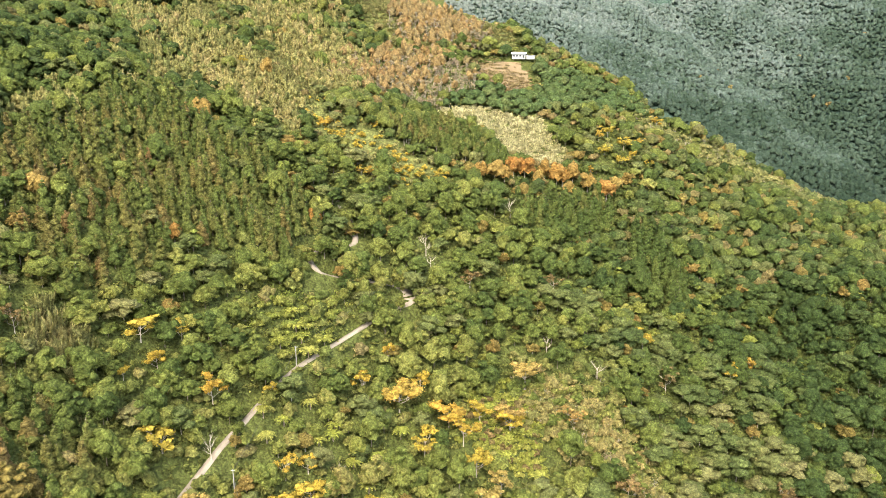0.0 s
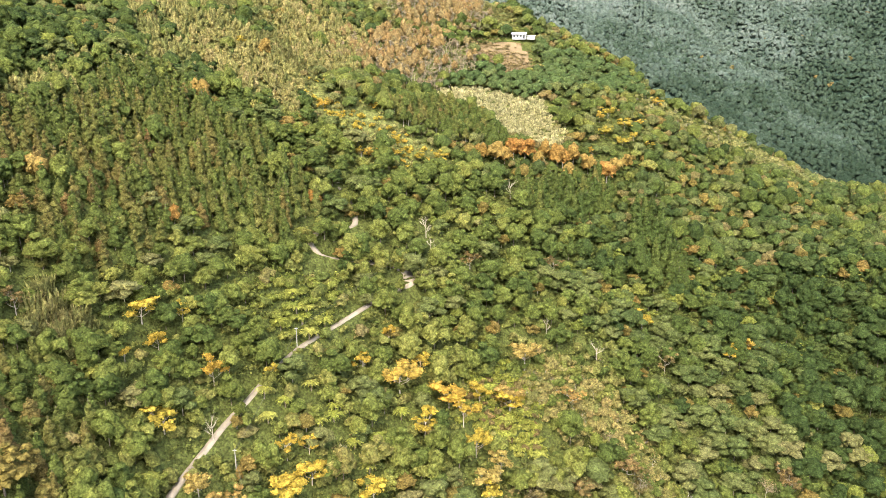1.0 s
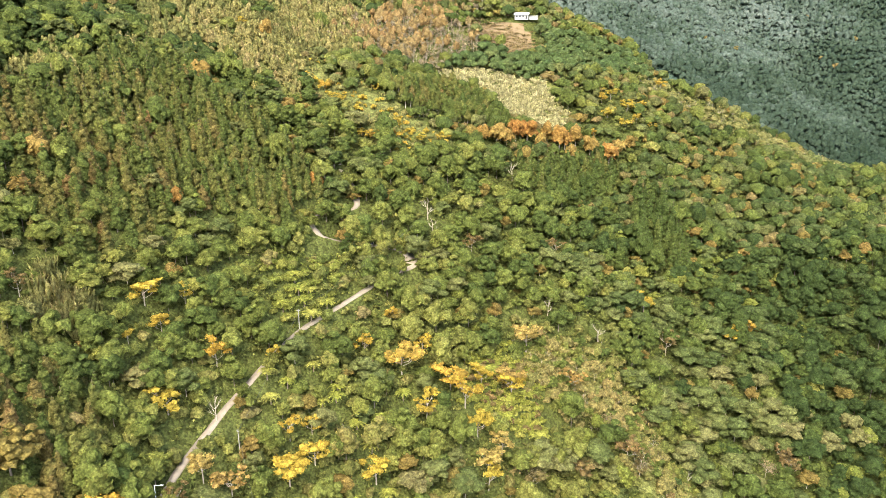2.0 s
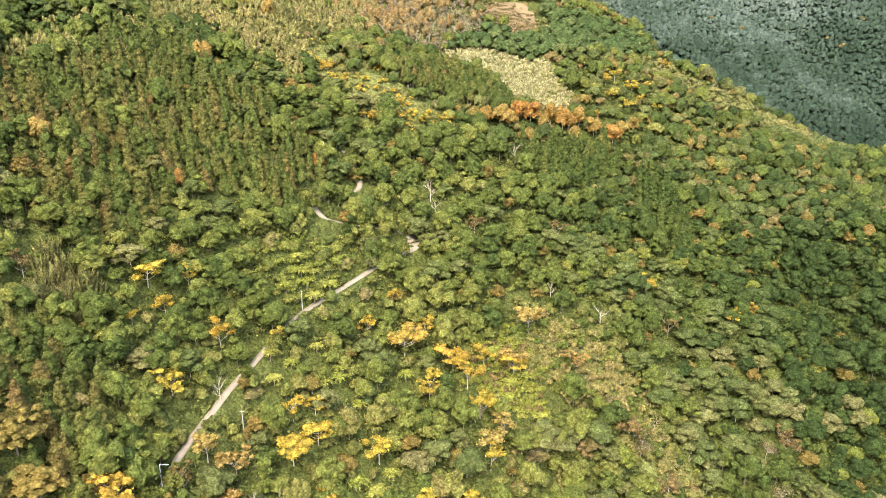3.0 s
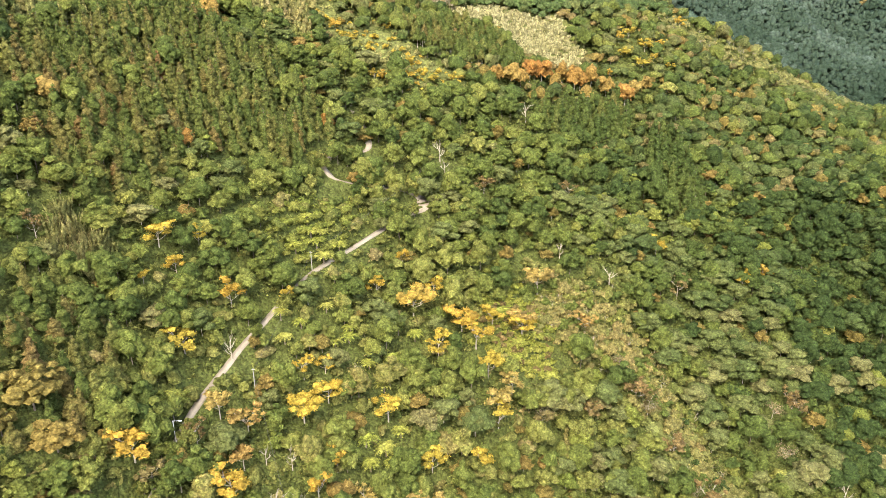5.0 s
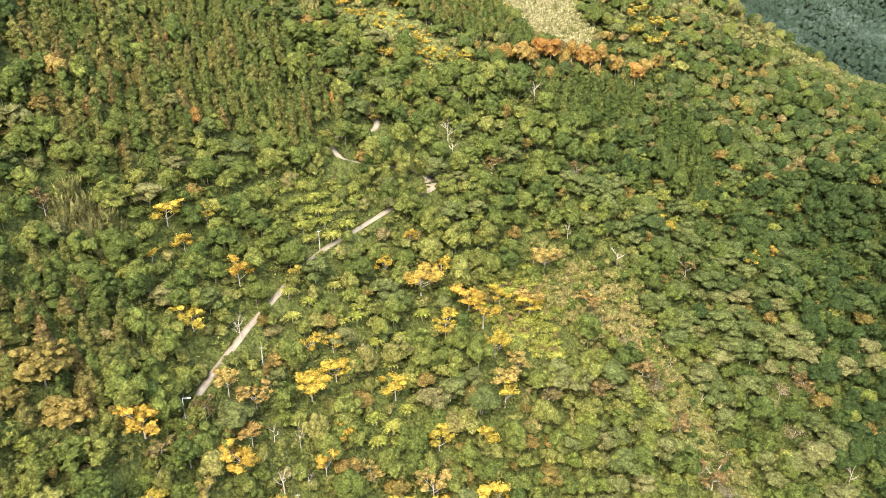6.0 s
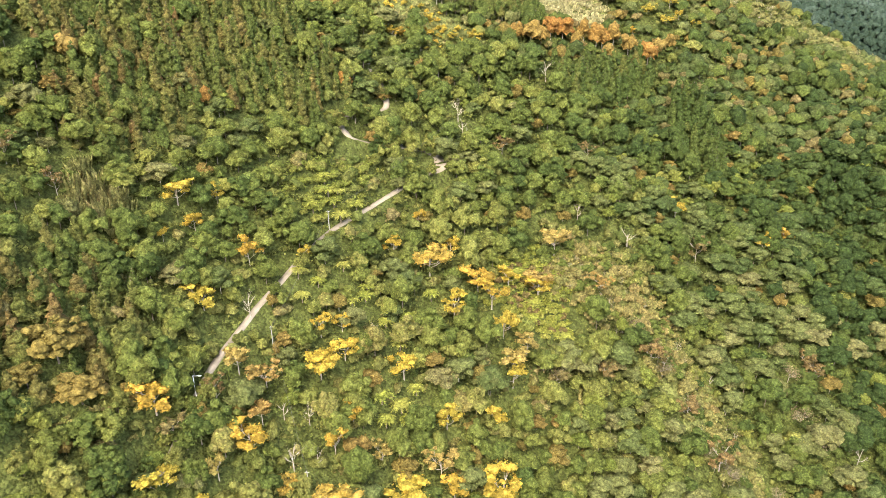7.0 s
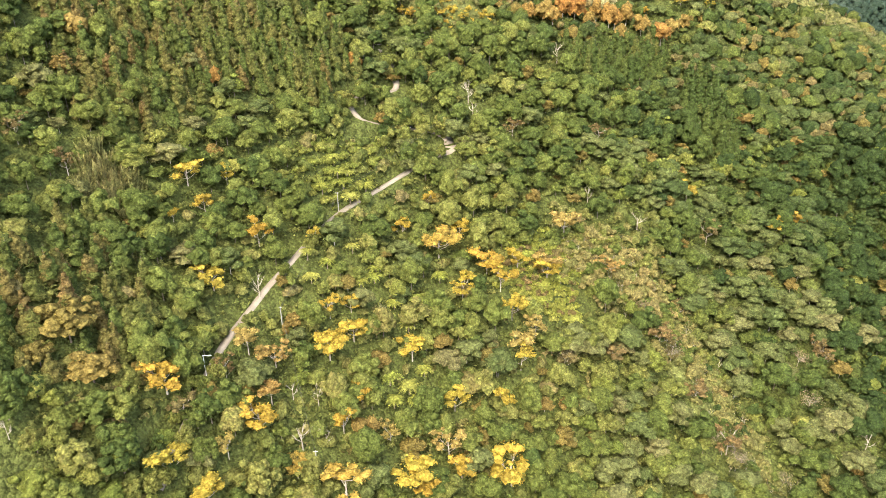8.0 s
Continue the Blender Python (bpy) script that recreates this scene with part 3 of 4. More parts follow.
def tree_kind(name, label, category, group, shapes, leaf_mat, bark_mat, crown_name="crown"):
    """Meshes of one kind of tree; gives a function that plants one with its trunk and crown."""
    made = []
    for leafs, bark in shapes:
        t = mesh_from("trunk", bark.v, bark.q, [bark_mat], smooth=True)
        c = mesh_from(crown_name, leafs.v, leafs.q, [leaf_mat], np.stack([0 * leafs.g, leafs.g, 0 * leafs.g + 1], -1), smooth=True) if len(leafs.v) else None
        made.append((t, c))
    first = {}

    def plant(x, y, size, k, turn=0.0, tall=1.0):
        k = k % len(made)
        z = float(height(np.array([x]), np.array([y]))[0])
        m = Matrix.LocRotScale((x, y, z), Euler((0, 0, turn)), (size, size, size * tall))
        if k not in first:
            top = tagged(new(name), label, category, group)
            for part_name, me in (("trunk", made[k][0]), (crown_name, made[k][1])):
                if me:
                    part = new(part_name, me)
                    part.parent = top
            first[k] = top
            top.matrix_basis = m
            return top
        top = copy_thing(first[k], Matrix.Identity(4))
        top.matrix_basis = m
        return top
    return plant


def jittered(spacing, seed, x0, x1, y0, y1):
    rng = np.random.default_rng(seed)
    xs, ys = np.meshgrid(np.arange(x0, x1, spacing), np.arange(y0, y1, spacing * 0.9))
    xs[1::2] += spacing / 2
    p = np.stack([xs.ravel(), ys.ravel()], 1)
    return p + rng.uniform(-0.55, 0.55, p.shape) * spacing


# ---- ground ----
def axis(stops):
    out = []
    for (a, step), (b, _) in zip(stops, stops[1:]):
        out += list(np.arange(a, b, step))
    return np.array(out + [stops[-1][0]])


gx = axis([(-2400, 200), (-400, 12), (-140, 3.5), (120, 8), (420, 16), (1100, 120), (2600, 0)])
gy = axis([(-900, 120), (60, 8), (120, 3.5), (310, 7), (560, 12), (1320, 120), (3600, 0)])
GX, GY = np.meshgrid(gx, gy)
GZ = height(GX, GY)
gi = np.arange(GX.size).reshape(GX.shape)
gq = np.stack([gi[:-1, :-1], gi[:-1, 1:], gi[1:, 1:], gi[1:, :-1]], -1).reshape(-1, 4)
cx, cy = GX[:-1, :-1].ravel() + 3, GY[:-1, :-1].ravel() + 3
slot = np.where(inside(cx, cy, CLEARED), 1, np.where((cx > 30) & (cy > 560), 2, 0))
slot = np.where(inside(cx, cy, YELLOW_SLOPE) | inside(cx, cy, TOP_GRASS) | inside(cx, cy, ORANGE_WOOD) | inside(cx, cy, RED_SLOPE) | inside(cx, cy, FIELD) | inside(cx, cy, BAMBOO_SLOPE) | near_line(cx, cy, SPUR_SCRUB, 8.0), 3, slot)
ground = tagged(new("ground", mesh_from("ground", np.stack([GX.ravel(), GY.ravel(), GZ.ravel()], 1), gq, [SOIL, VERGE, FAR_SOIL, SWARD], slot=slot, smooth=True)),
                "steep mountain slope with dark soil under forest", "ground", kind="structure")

# ---- road ----
side = np.gradient(ROAD, axis=0)
side = unit(np.stack([side[:, 1], -side[:, 0]], 1))


def strip(name, a, b, top, low, mat, label, category):
    """A slab along the road from a to b metres off its middle."""
    z = road_z
    wide = 1 + 1.9 * np.exp(-((ROAD[:, :1] + 13.6) ** 2 + (ROAD[:, 1:] - 269.3) ** 2) / 12)
    ra = np.c_[ROAD + side * a * wide, z + top]
    rb = np.c_[ROAD + side * b * wide, z + top]
    la, lb = ra - (0, 0, top - low), rb - (0, 0, top - low)
    v = np.stack([la, ra, rb, lb], 1).reshape(-1, 3)
    q = [(4 * k + i, 4 * k + i + 1, 4 * k + 5 + i, 4 * k + 4 + i) for k in range(len(ROAD) - 1) for i in range(3)]
    return tagged(new(name, mesh_from(name, v, np.array(q), [mat])), label, category, kind="structure")


road = strip("road", -1.12, 1.12, 0.12, -0.8, CONCRETE, "narrow pale concrete mountain road through the forest", "road")

# ---- single trees that stand out: place and size ----
YELLOW_TREES = [(-82, 151, 1.43), (-93, 209, 1.32), (-83, 216, 0.76), (-87, 205, 0.91), (-94, 197, 0.5), (-71, 205, 1.16), (-55, 211, 0.75), (-59, 154, 1.36), (-75, 133, 1.34), (-67, 133, 1.34), (-48, 147, 0.83), (-35, 147, 1.67), (-38, 162, 0.98), (-39, 189, 1.19), (-47, 193, 0.85), (-41, 197, 0.8), (-17, 157, 1.58), (-14, 155, 1.17), (-4, 165, 1.14), (11, 168, 1.74), (-6, 215, 1.22), (-8, 238, 0.84), (-15, 228, 1.7), (-28, 229, 0.87), (-20, 245, 0.74), (2, 228, 1.5), (7, 223, 1.41), (13, 234, 1.12)]
YELLOW_TREES_HIGH = [(11, 214, 1.13), (14, 199, 1.26), (8, 187, 1.06), (85, 289, 1.31), (117, 273, 0.9), (129, 281, 0.78), (-45, 181, 1.37), (-34, 171, 0.86), (-80, 186, 1.36), (24, 235, 1.19), (-21, 191, 1.49), (-7, 182, 1.15)]
ORANGE_TREES = [(-67, 173, 1.13), (-65, 144, 0.87), (-59, 172, 1.3), (24, 236, 1.34), (31, 253, 1.53), (19, 211, 1.28), (48, 243, 1.16), (-8, 168, 1.27), (-58, 162, 1.02), (14, 203, 1.54), (-25, 164, 0.83)]
BROWN_TREES = [(46, 213, 1.4), (90, 270, 1.29), (29, 204, 1.08), (-70, 162, 0.82), (11, 284, 1.07), (47, 295, 1.12), (64, 222, 1.4), (68, 219, 1.11), (75, 208, 1.31), (84, 195, 1.48), (126, 229, 1.16), (123, 232, 1.17), (-77, 148, 1.12), (-132, 190, 0.96), (-120, 191, 0.84)]
TREE_FERNS = [(-27, 181, 1.05), (-21, 181, 1.05), (-21, 208, 0.92), (-35, 209, 0.92), (-39, 205, 0.77), (-51, 237, 0.97), (-49, 235, 1.04), (-46, 231, 1.02), (-42, 240, 0.98), (-53, 241, 0.9), (-43, 215, 0.8), (-14, 219, 0.89), (29, 235, 0.96), (33, 221, 0.98), (-54, 201, 0.82), (-23, 199, 0.88), (17, 239, 1.06), (-28, 204, 0.83), (21, 223, 0.91), (-17, 188, 0.83), (-48, 239, 0.81), (-55, 229, 0.78), (-50, 207, 0.77), (-56, 206, 0.77), (-35, 212, 0.79), (22, 229, 0.93), (-25, 175, 0.89), (-19, 178, 0.79)]
OCHRE_TREES = [(-104.5, 150.5, 1.5), (-97, 144.5, 1.25), (-108, 142, 0.8), (-130, 216, 0.7), (-24, 146, 0.8)]
BARE_TREES = [(60, 261, 1.67), (-68, 191, 1.09), (-48, 154, 1.31), (-42, 157, 0.89), (-31, 200, 0.68), (86, 222, 0.82), (31, 328, 1.4), (-7, 289, 1.4), (-5, 283, 1.21), (41, 268, 0.91), (133, 202, 1.29), (-108, 125, 0.71), (-46, 167, 0.85), (-53, 166, 0.94)]
AUTUMN_ROW = [(30, 351, 0.9), (41, 361, 1.1), (47, 357, 0.7), (58, 366, 1.0), (64, 361, 0.65), (74, 367, 0.9), (83, 363, 1.1), (18, 346, 0.7), (-130, 228, 0.85), (25, 349, 1.2), (35, 358, 0.8), (52, 368, 0.75), (88, 368, 0.8), (95, 372, 0.7), (-88, 371, 0.8), (-103, 313, 0.9), (-93, 244, 0.6), (-51, 282, 0.55), (61, 367, 0.9), (67, 371, 0.95)]
FAR_TREES = [(523, 1042, 0.8), (385, 1029, 0.6), (348, 1008, 0.7), (387, 999, 0.8), (487, 1138, 0.6), (648, 1159, 0.7), (532, 1017, 0.8), (417, 1132, 0.6), (539, 1131, 0.7), (574, 1054, 0.8)]
UPPER_YELLOW = [(-101, 377, 1.0), (131, 449, 1.2), (104, 396, 0.9), (113, 396, 0.8), (78, 379, 0.8), (92, 408, 1.34), (100, 402, 1.32), (87, 391, 1.09), (96, 387, 1.27), (86, 402, 1.01), (111, 412, 0.94), (-56, 345, 0.96), (-48, 339, 0.94), (-36, 319, 0.89), (-22, 334, 0.84), (-11, 329, 1.0), (-1, 334, 1.18), (-21, 325, 1.07), (-31, 320, 1.05)]
LEAFLESS_TREES = [(59, 232, 0.9), (68, 219, 1.1), (77, 210, 0.8), (29, 206, 0.9), (88, 193, 1.1), (80, 197, 0.8), (126, 231, 0.9), (117, 229, 1.1), (104, 193, 0.8), (122, 207, 0.9), (118, 216, 1.1), (65, 226, 0.8)]
CLEARING = [(6, 234), (14, 244), (31, 250), (43, 245), (38, 226), (24, 214), (8, 222)]
SINGLE = np.array(YELLOW_TREES + OCHRE_TREES + YELLOW_TREES_HIGH + ORANGE_TREES + BROWN_TREES + BARE_TREES + LEAFLESS_TREES + AUTUMN_ROW + UPPER_YELLOW, float)
FERNS = np.array(TREE_FERNS, float)


def taken(x, y, slack=0.0):
    """True where a single tree or fern needs the room, and just downhill of it."""
    out = np.zeros(len(x), bool)
    for px, py, size in SINGLE:
        out |= (np.hypot(x - px, (y - py + 2.2) * 0.8) < 3.9 * size + slack)
    for px, py, size in FERNS:
        out |= (np.hypot(x - px, (y - py + 2.5) * 0.75) < 3.8 * size + slack)
    return out


# ---- woods ----
P = np.vstack([jittered(5.3, 11, -330, 330, 90, 326), jittered(4.3, 10, -330, 330, 328, 612)])
half = 0.66 * P[:, 1] + 28
P = P[(np.abs(P[:, 0] - 0.02 * P[:, 1]) < half)]
hidden = ((P[:, 0] > 60) & (P[:, 1] > 500)) | ((P[:, 0] > 130) & (P[:, 1] > 475)) | ((P[:, 0] < -60) & (P[:, 1] > 590))
P = P[~hidden & (P[:, 1] < 610)]
roadd, _ = to_road(P[:, 0], P[:, 1])
X, Y = P[:, 0], P[:, 1]
rng = np.random.default_rng(5)
WX, WY = wander(P)
field, wood, cleared, topg = (inside(WX, WY, c) for c in (FIELD, ORANGE_WOOD, CLEARED, TOP_GRASS))
gully = inside(WX, WY, GULLY)
yslope, bslope = fuzzy(P, YELLOW_SLOPE, 3.0, 98) & ~gully, fuzzy(P, BAMBOO_SLOPE, 4.0, 99) & ~clumps(X, Y) & ~gully
con = (inside(WX, WY, CONIFER_SLOPE) & (rng.uniform(0, 1, len(P)) < 0.78) | inside(X, Y, CONIFER_STAND) | inside(X, Y, CONIFER_COLUMN) | inside(X, Y, CONIFER_EDGE) | inside(X, Y, CONIFER_FRONT)) & ~gully
knoll = inside(X, Y, KNOLL) | inside(WX, WY, BELT)
rscrub, sscrub = near_line(X, Y, RIDGE_SCRUB, 16), near_line(X, Y, SPUR_SCRUB, 14.0 * rng.uniform(0.62, 1.0, len(P)))
tan = inside(X, Y, TAN_CLUMP)
bank = inside(X, Y, FERN_BANK) & (rng.uniform(0, 1, len(P)) < 0.93)
seen = np.min([np.hypot(X - a, Y - b + 3) / r for a, b, r in ((-14.5, 267, 6.5), (-46, 263, 4.4), (-35, 281, 5.6))], axis=0) < 1
kr = np.linalg.norm(P[:, None] - ROAD[None], axis=2).argmin(1)
below = ((P - ROAD[kr]) * side[kr]).sum(1) > 0
shown = ((kr >= 19) & (kr <= 33)) | ((kr >= 36) & (kr <= 39)) | ((kr >= 46) & (kr <= 66))
clear = roadd < np.where(shown, np.where(below, 4.6, 3.2), 1.2)
clear |= seen
low = shown & below & (roadd < 11) & ~clear
clearing = inside(X, Y, CLEARING)
single = taken(X, Y) | (np.hypot(X - 49, Y - 464) < 14)
open_land = single | clearing | field | cleared | topg | yslope | bslope | wood | rscrub | sscrub | tan | bank
green = ~(open_land | con | clear | knoll | low)

in_reach = green & (Y < 330)
odd = np.random.default_rng(8).uniform(0, 1, len(P))
mixed = rng.uniform(0, 1, len(P))
faded, lime = in_reach & (odd < np.where(Y > 250, 0.085, np.where((Y < 205) & (np.abs(X + 15) < 60), 0.12, 0.05))), in_reach & (odd > np.where((X < -55) & (Y < 150), 0.6, 0.91))
layered = in_reach & ~faded & ~lime & (mixed < np.where((X > 45) & (X < 135) & (Y < 300), 0.5, 0.12))
near_green = in_reach & ~faded & ~lime & ~layered & (Y < 225) & (np.abs(X) < 115)
mid_green = in_reach & ~faded & ~lime & ~layered & ~near_green
far_green = green & ~in_reach


def grove(plant, mask, most, size, tall):
    """Plants single trees at the masked places nearest the valley; gives those left over."""
    order = np.where(mask)[0]
    order = order[np.argsort(Y[order])]
    for n, k in enumerate(order[:most]):
        plant(float(X[k]), float(Y[k]), float(rng.uniform(*size)), n, float(rng.uniform(0, 6.28)), float(rng.uniform(*tall)))
    return order[most:]


near_shapes = [broadleaf(20 + k, (32, 27, 38)[k % 3], 390, 0.48, (7.6, 7.0, 8.4)[k % 3], 9.0, (0.75, 0.85, 0.62)[k % 3]) for k in range(7)]
plant_green = tree_kind("broadleaf_tree", "evergreen broadleaf tree with rounded uneven crown on slope", "tree", "forest trees", near_shapes, GREEN, BARK)
rest = grove(plant_green, near_green, 285, (0.62, 1.22), (0.85, 1.15))
for n, (px, py, size) in enumerate(((-22, 269.5, 0.55), (-20.5, 270.2, 0.4), (-17.9, 270.8, 0.4), (-50, 264.6, 0.55), (-53, 266.5, 0.5), (-78.6, 148.6, 0.6), (-73.6, 148.4, 0.6), (-78.4, 153.2, 0.55), (-73.6, 153.4, 0.5), (-23.8, 270.2, 0.48), (-24.5, 265.5, 0.6), (-25.5, 269.3, 0.5), (-29.5, 267.6, 0.6), (-33, 266.2, 0.65), (-36.5, 264.6, 0.65), (-39, 286, 0.6), (-35, 287.5, 0.55), (-74, 141, 0.6), (-80, 139, 0.7), (-77, 134, 0.6), (-78.5, 146, 0.5), (-31.5, 264, 0.7), (-37, 261.5, 0.75), (-42, 273, 0.7), (-47, 271, 0.75), (-74.6, 156.8, 0.5), (-77.5, 156.0, 0.55), (-20.0, 262.6, 0.42), (-15.9, 271.2, 0.3), (-50.5, 267.4, 0.5), (-53.5, 268.4, 0.6), (-36.4, 286.2, 0.42), (-78, 128.6, 0.7), (-76.2, 131, 0.6), (-79.8, 131.5, 0.6))):
    plant_green(px, py, size, n, n * 1.3)
for n, k in enumerate((2, 5, 8, 11, 13, 15, 17, 35, 41, 43, 68, 70, 72, 74)):
    at = ROAD[k] + side[k] * (2.4 + 0.5 * (n % 3))
    plant_green(float(at[0]), float(at[1]), 0.5 + 0.06 * (n % 3), n, n * 0.9)
mid_shapes = [broadleaf(40 + k, (12, 11, 14, 12)[k % 4], 100, 0.58, (7.6, 7.0, 8.4, 7.2)[k % 4], (8.8, 9.6, 8.4)[k % 3], (0.75, 0.9, 0.6, 0.8)[k % 4], 3) for k in range(9)]
flat_shapes = [layered_tree(60 + k, (11, 13, 10)[k % 3], 110, 0.55, (8.2, 9.2, 7.4)[k % 3], 8.0) for k in range(6)]
far_shapes = [broadleaf(80 + k, (3, 4)[k % 2], 9, 0.9, (7.8, 8.6)[k % 2], (8.4, 9.2)[k % 2], (0.75, 0.9)[k % 2], 3) for k in range(7)]
plant_layered = tree_kind("spreading_tree", "olive-green spreading tree with flat layered boughs", "tree", "spreading trees", flat_shapes, OLIVE, PALE_BARK)
plant_lime = tree_kind("lime_green_tree", "fresh lime-green tree with loose leafy crown", "tree", "lime green trees", mid_shapes[4:], BANK, BARK)
plant_faded = tree_kind("fading_tree", "ochre-brown fading tree among green forest", "tree", "fading trees", mid_shapes[:3] + flat_shapes[:3], OCHRE, PALE_BARK)
layered_rest = grove(plant_layered, layered, 290, (0.6, 1.2), (0.8, 1.1))
lime_rest = grove(plant_lime, lime, 200, (0.5, 1.0), (0.75, 1.1))
faded_rest = grove(plant_faded, faded, 200, (0.4, 0.85), (0.7, 1.1))
scatter("broadleaf_forest", "dense subtropical broadleaf forest in mixed greens", "forest", mid_shapes, [GREEN, BARK], P[np.r_[rest, np.where(mid_green)[0], lime_rest, faded_rest]], 21, (0.55, 1.22), (0.8, 1.25))
scatter("layered_forest", "flat-crowned layered forest trees in olive green", "forest", flat_shapes, [OLIVE, BARK], P[layered_rest], 22, (0.6, 1.2), (0.75, 1.15))
scatter("upper_forest", "broadleaf forest on the upper slopes", "forest", far_shapes, [GREEN, BARK], P[far_green & (mixed < np.where(X > 60, 0.38, 0.58))], 23, (0.3, 0.9), (0.75, 1.3), 0.2)
scatter("upper_olive_wood", "pale olive small trees on the upper slopes", "forest", far_shapes, [OLIVE, BARK], P[far_green & (mixed >= np.where(X > 60, 0.38, 0.58)) & (mixed < 0.83)], 57, (0.28, 0.8), (0.7, 1.25), 0.2)
scatter("upper_tan_scrub", "tan and ochre shrubs among the upper woods", "scrub", far_shapes[:4], [OCHRE, BARK], P[far_green & (mixed >= 0.83) & (odd < 0.55)], 58, (0.35, 0.7), (0.7, 1.2))
scatter("upper_brown_trees", "brown fading trees among the upper woods", "forest", far_shapes[3:], [BROWN, BARK], P[far_green & (mixed >= 0.83) & (odd >= 0.55)], 59, (0.4, 0.75), (0.7, 1.1))
K = jittered(4.0, 28, 0, 130, 415, 490)
K = K[(inside(K[:, 0], K[:, 1], KNOLL) | inside(*wander(K), BELT)) & (np.hypot(K[:, 0] - 47, K[:, 1] - 466) > 12)]
scatter("knoll_forest", "dense dark green wood on rounded knoll", "forest", far_shapes, [DARK, BARK], K, 24, (0.5, 0.8), (0.75, 1.05))

scatter("roadside_shrubs", "young broadleaf trees and shrubs below the road", "shrub", mid_shapes, [GREEN, BARK], P[low & ~single], 25, (0.32, 0.6), (0.75, 1.0))

# conifers stand closer together
C = jittered(3.5, 12, -155, 130, 120, 405)
cgully = inside(*wander(C), GULLY)
edge = inside(C[:, 0], C[:, 1], CONIFER_EDGE)
ccon = (inside(*wander(C), CONIFER_SLOPE) | inside(C[:, 0], C[:, 1], CONIFER_STAND) | inside(C[:, 0], C[:, 1], CONIFER_COLUMN) | edge | inside(C[:, 0], C[:, 1], CONIFER_FRONT)) & (to_road(C[:, 0], C[:, 1])[0] > 5) & ~cgully
ccon = ccon & ~taken(C[:, 0], C[:, 1], -1.0) & (rng.uniform(0, 1, len(C)) < 0.85)
C, edge = C[ccon], edge[ccon]
near_con = [conifer(120 + k, 9, 80, 0.42, (4.9, 4.3, 5.5)[k % 3], (11.5, 12.5, 10.5)[k % 3], 5) for k in range(6)]
plant_conifer = tree_kind("conifer_tree", "slender olive-green conifer in planted stand on slope", "tree", "planted conifers", near_con, CONIFER, BARK)
cidx = np.where(C[:, 1] < 250)[0]
cidx = cidx[np.argsort(C[cidx, 1])][:290]
for n, k in enumerate(cidx):
    plant_conifer(float(C[k, 0]), float(C[k, 1]), float(rng.uniform(0.65, 1.1)), n, float(rng.uniform(0, 6.28)), float(rng.uniform(0.7, 1.0)))
crest = np.ones(len(C), bool)
crest[cidx] = False
scatter("conifer_forest", "planted conifer stand in olive green and brown", "forest", [conifer(140 + k, 7, 26, 0.5, (4.8, 4.2, 5.4)[k % 3], (11.5, 12.5, 10.5)[k % 3], 3) for k in range(7)], [CONIFER, BARK], C[crest & ~edge], 31, (0.7, 1.1), (0.85, 1.2))
scatter("tall_trunked_stand", "dark conifers with tall bare pale trunks beside field", "forest", [conifer(150 + k, 6, 20, 0.8, 4.6, (10, 11)[k % 2], 4, 0.45) for k in range(5)], [CONIFER, PALE_BARK], C[crest & edge], 32, (0.7, 1.05), (0.8, 1.05))

# undergrowth
U = jittered(4.0, 13, -215, 215, 95, 330)
U = U[(np.abs(U[:, 0]) < 0.66 * U[:, 1] + 20) & (to_road(U[:, 0], U[:, 1])[0] > 2.3) & ~near_line(U[:, 0], U[:, 1], SPUR_SCRUB, 8.5) & ~inside(U[:, 0], U[:, 1], CLEARING)]
fern_gap = np.min([np.hypot(U[:, 0] - a, U[:, 1] - b + 1.0) for a, b, _ in TREE_FERNS], axis=0)
U = U[(fern_gap > 3.2) & (np.hypot(U[:, 0] + 15, U[:, 1] - 266) > 6.5) & (np.hypot(U[:, 0] + 45, U[:, 1] - 260) > 5.0) & (np.hypot(U[:, 0] + 35, U[:, 1] - 279) > 6.0)]
U = U[~inside(U[:, 0], U[:, 1], CONIFER_SLOPE) | (np.random.default_rng(31).uniform(0, 1, len(U)) < 0.3)]
ub = inside(U[:, 0], U[:, 1], FERN_BANK) | (to_road(U[:, 0], U[:, 1])[0] < 9)
keep = ub | (rng.uniform(0, 1, len(U)) < 0.9)
scatter("undergrowth", "low leafy undergrowth and creepers between the trees", "undergrowth", [carpet(160 + k, 20, 1.1, 5.0) for k in range(4)] + [bush(166 + k, 8, 0.7, 5.0, 4.2, 0.8, 3) for k in range(3)], [SCRUB], U[keep], 41, (0.7, 1.25), (0.6, 1.3))
UF = jittered(5.5, 14, -260, 330, 320, 560)
UF = UF[(np.hypot(UF[:, 0] - 49, UF[:, 1] - 465) > 12) & ~((UF[:, 0] > 60) & (UF[:, 1] > 480)) & ~((UF[:, 0] < -60) & (UF[:, 1] > 590)) & (np.abs(UF[:, 0]) < 0.66 * UF[:, 1] + 20) & ~inside(UF[:, 0], UF[:, 1], FIELD) & ~inside(UF[:, 0], UF[:, 1], YELLOW_SLOPE) & ~inside(UF[:, 0], UF[:, 1], TOP_GRASS) & ~inside(UF[:, 0], UF[:, 1], BAMBOO_SLOPE) & ~inside(UF[:, 0], UF[:, 1], CLEARED)]
scatter("upper_undergrowth", "low scrub covering the upper slopes", "undergrowth", [carpet(170 + k, 11, 1.9, 7.0, 2.0) for k in range(4)] + [bush(178, 8, 1.0, 5.6, 3.0, 0.7, 3)], [SCRUB], UF, 42, (0.8, 1.3), (0.6, 1.1))

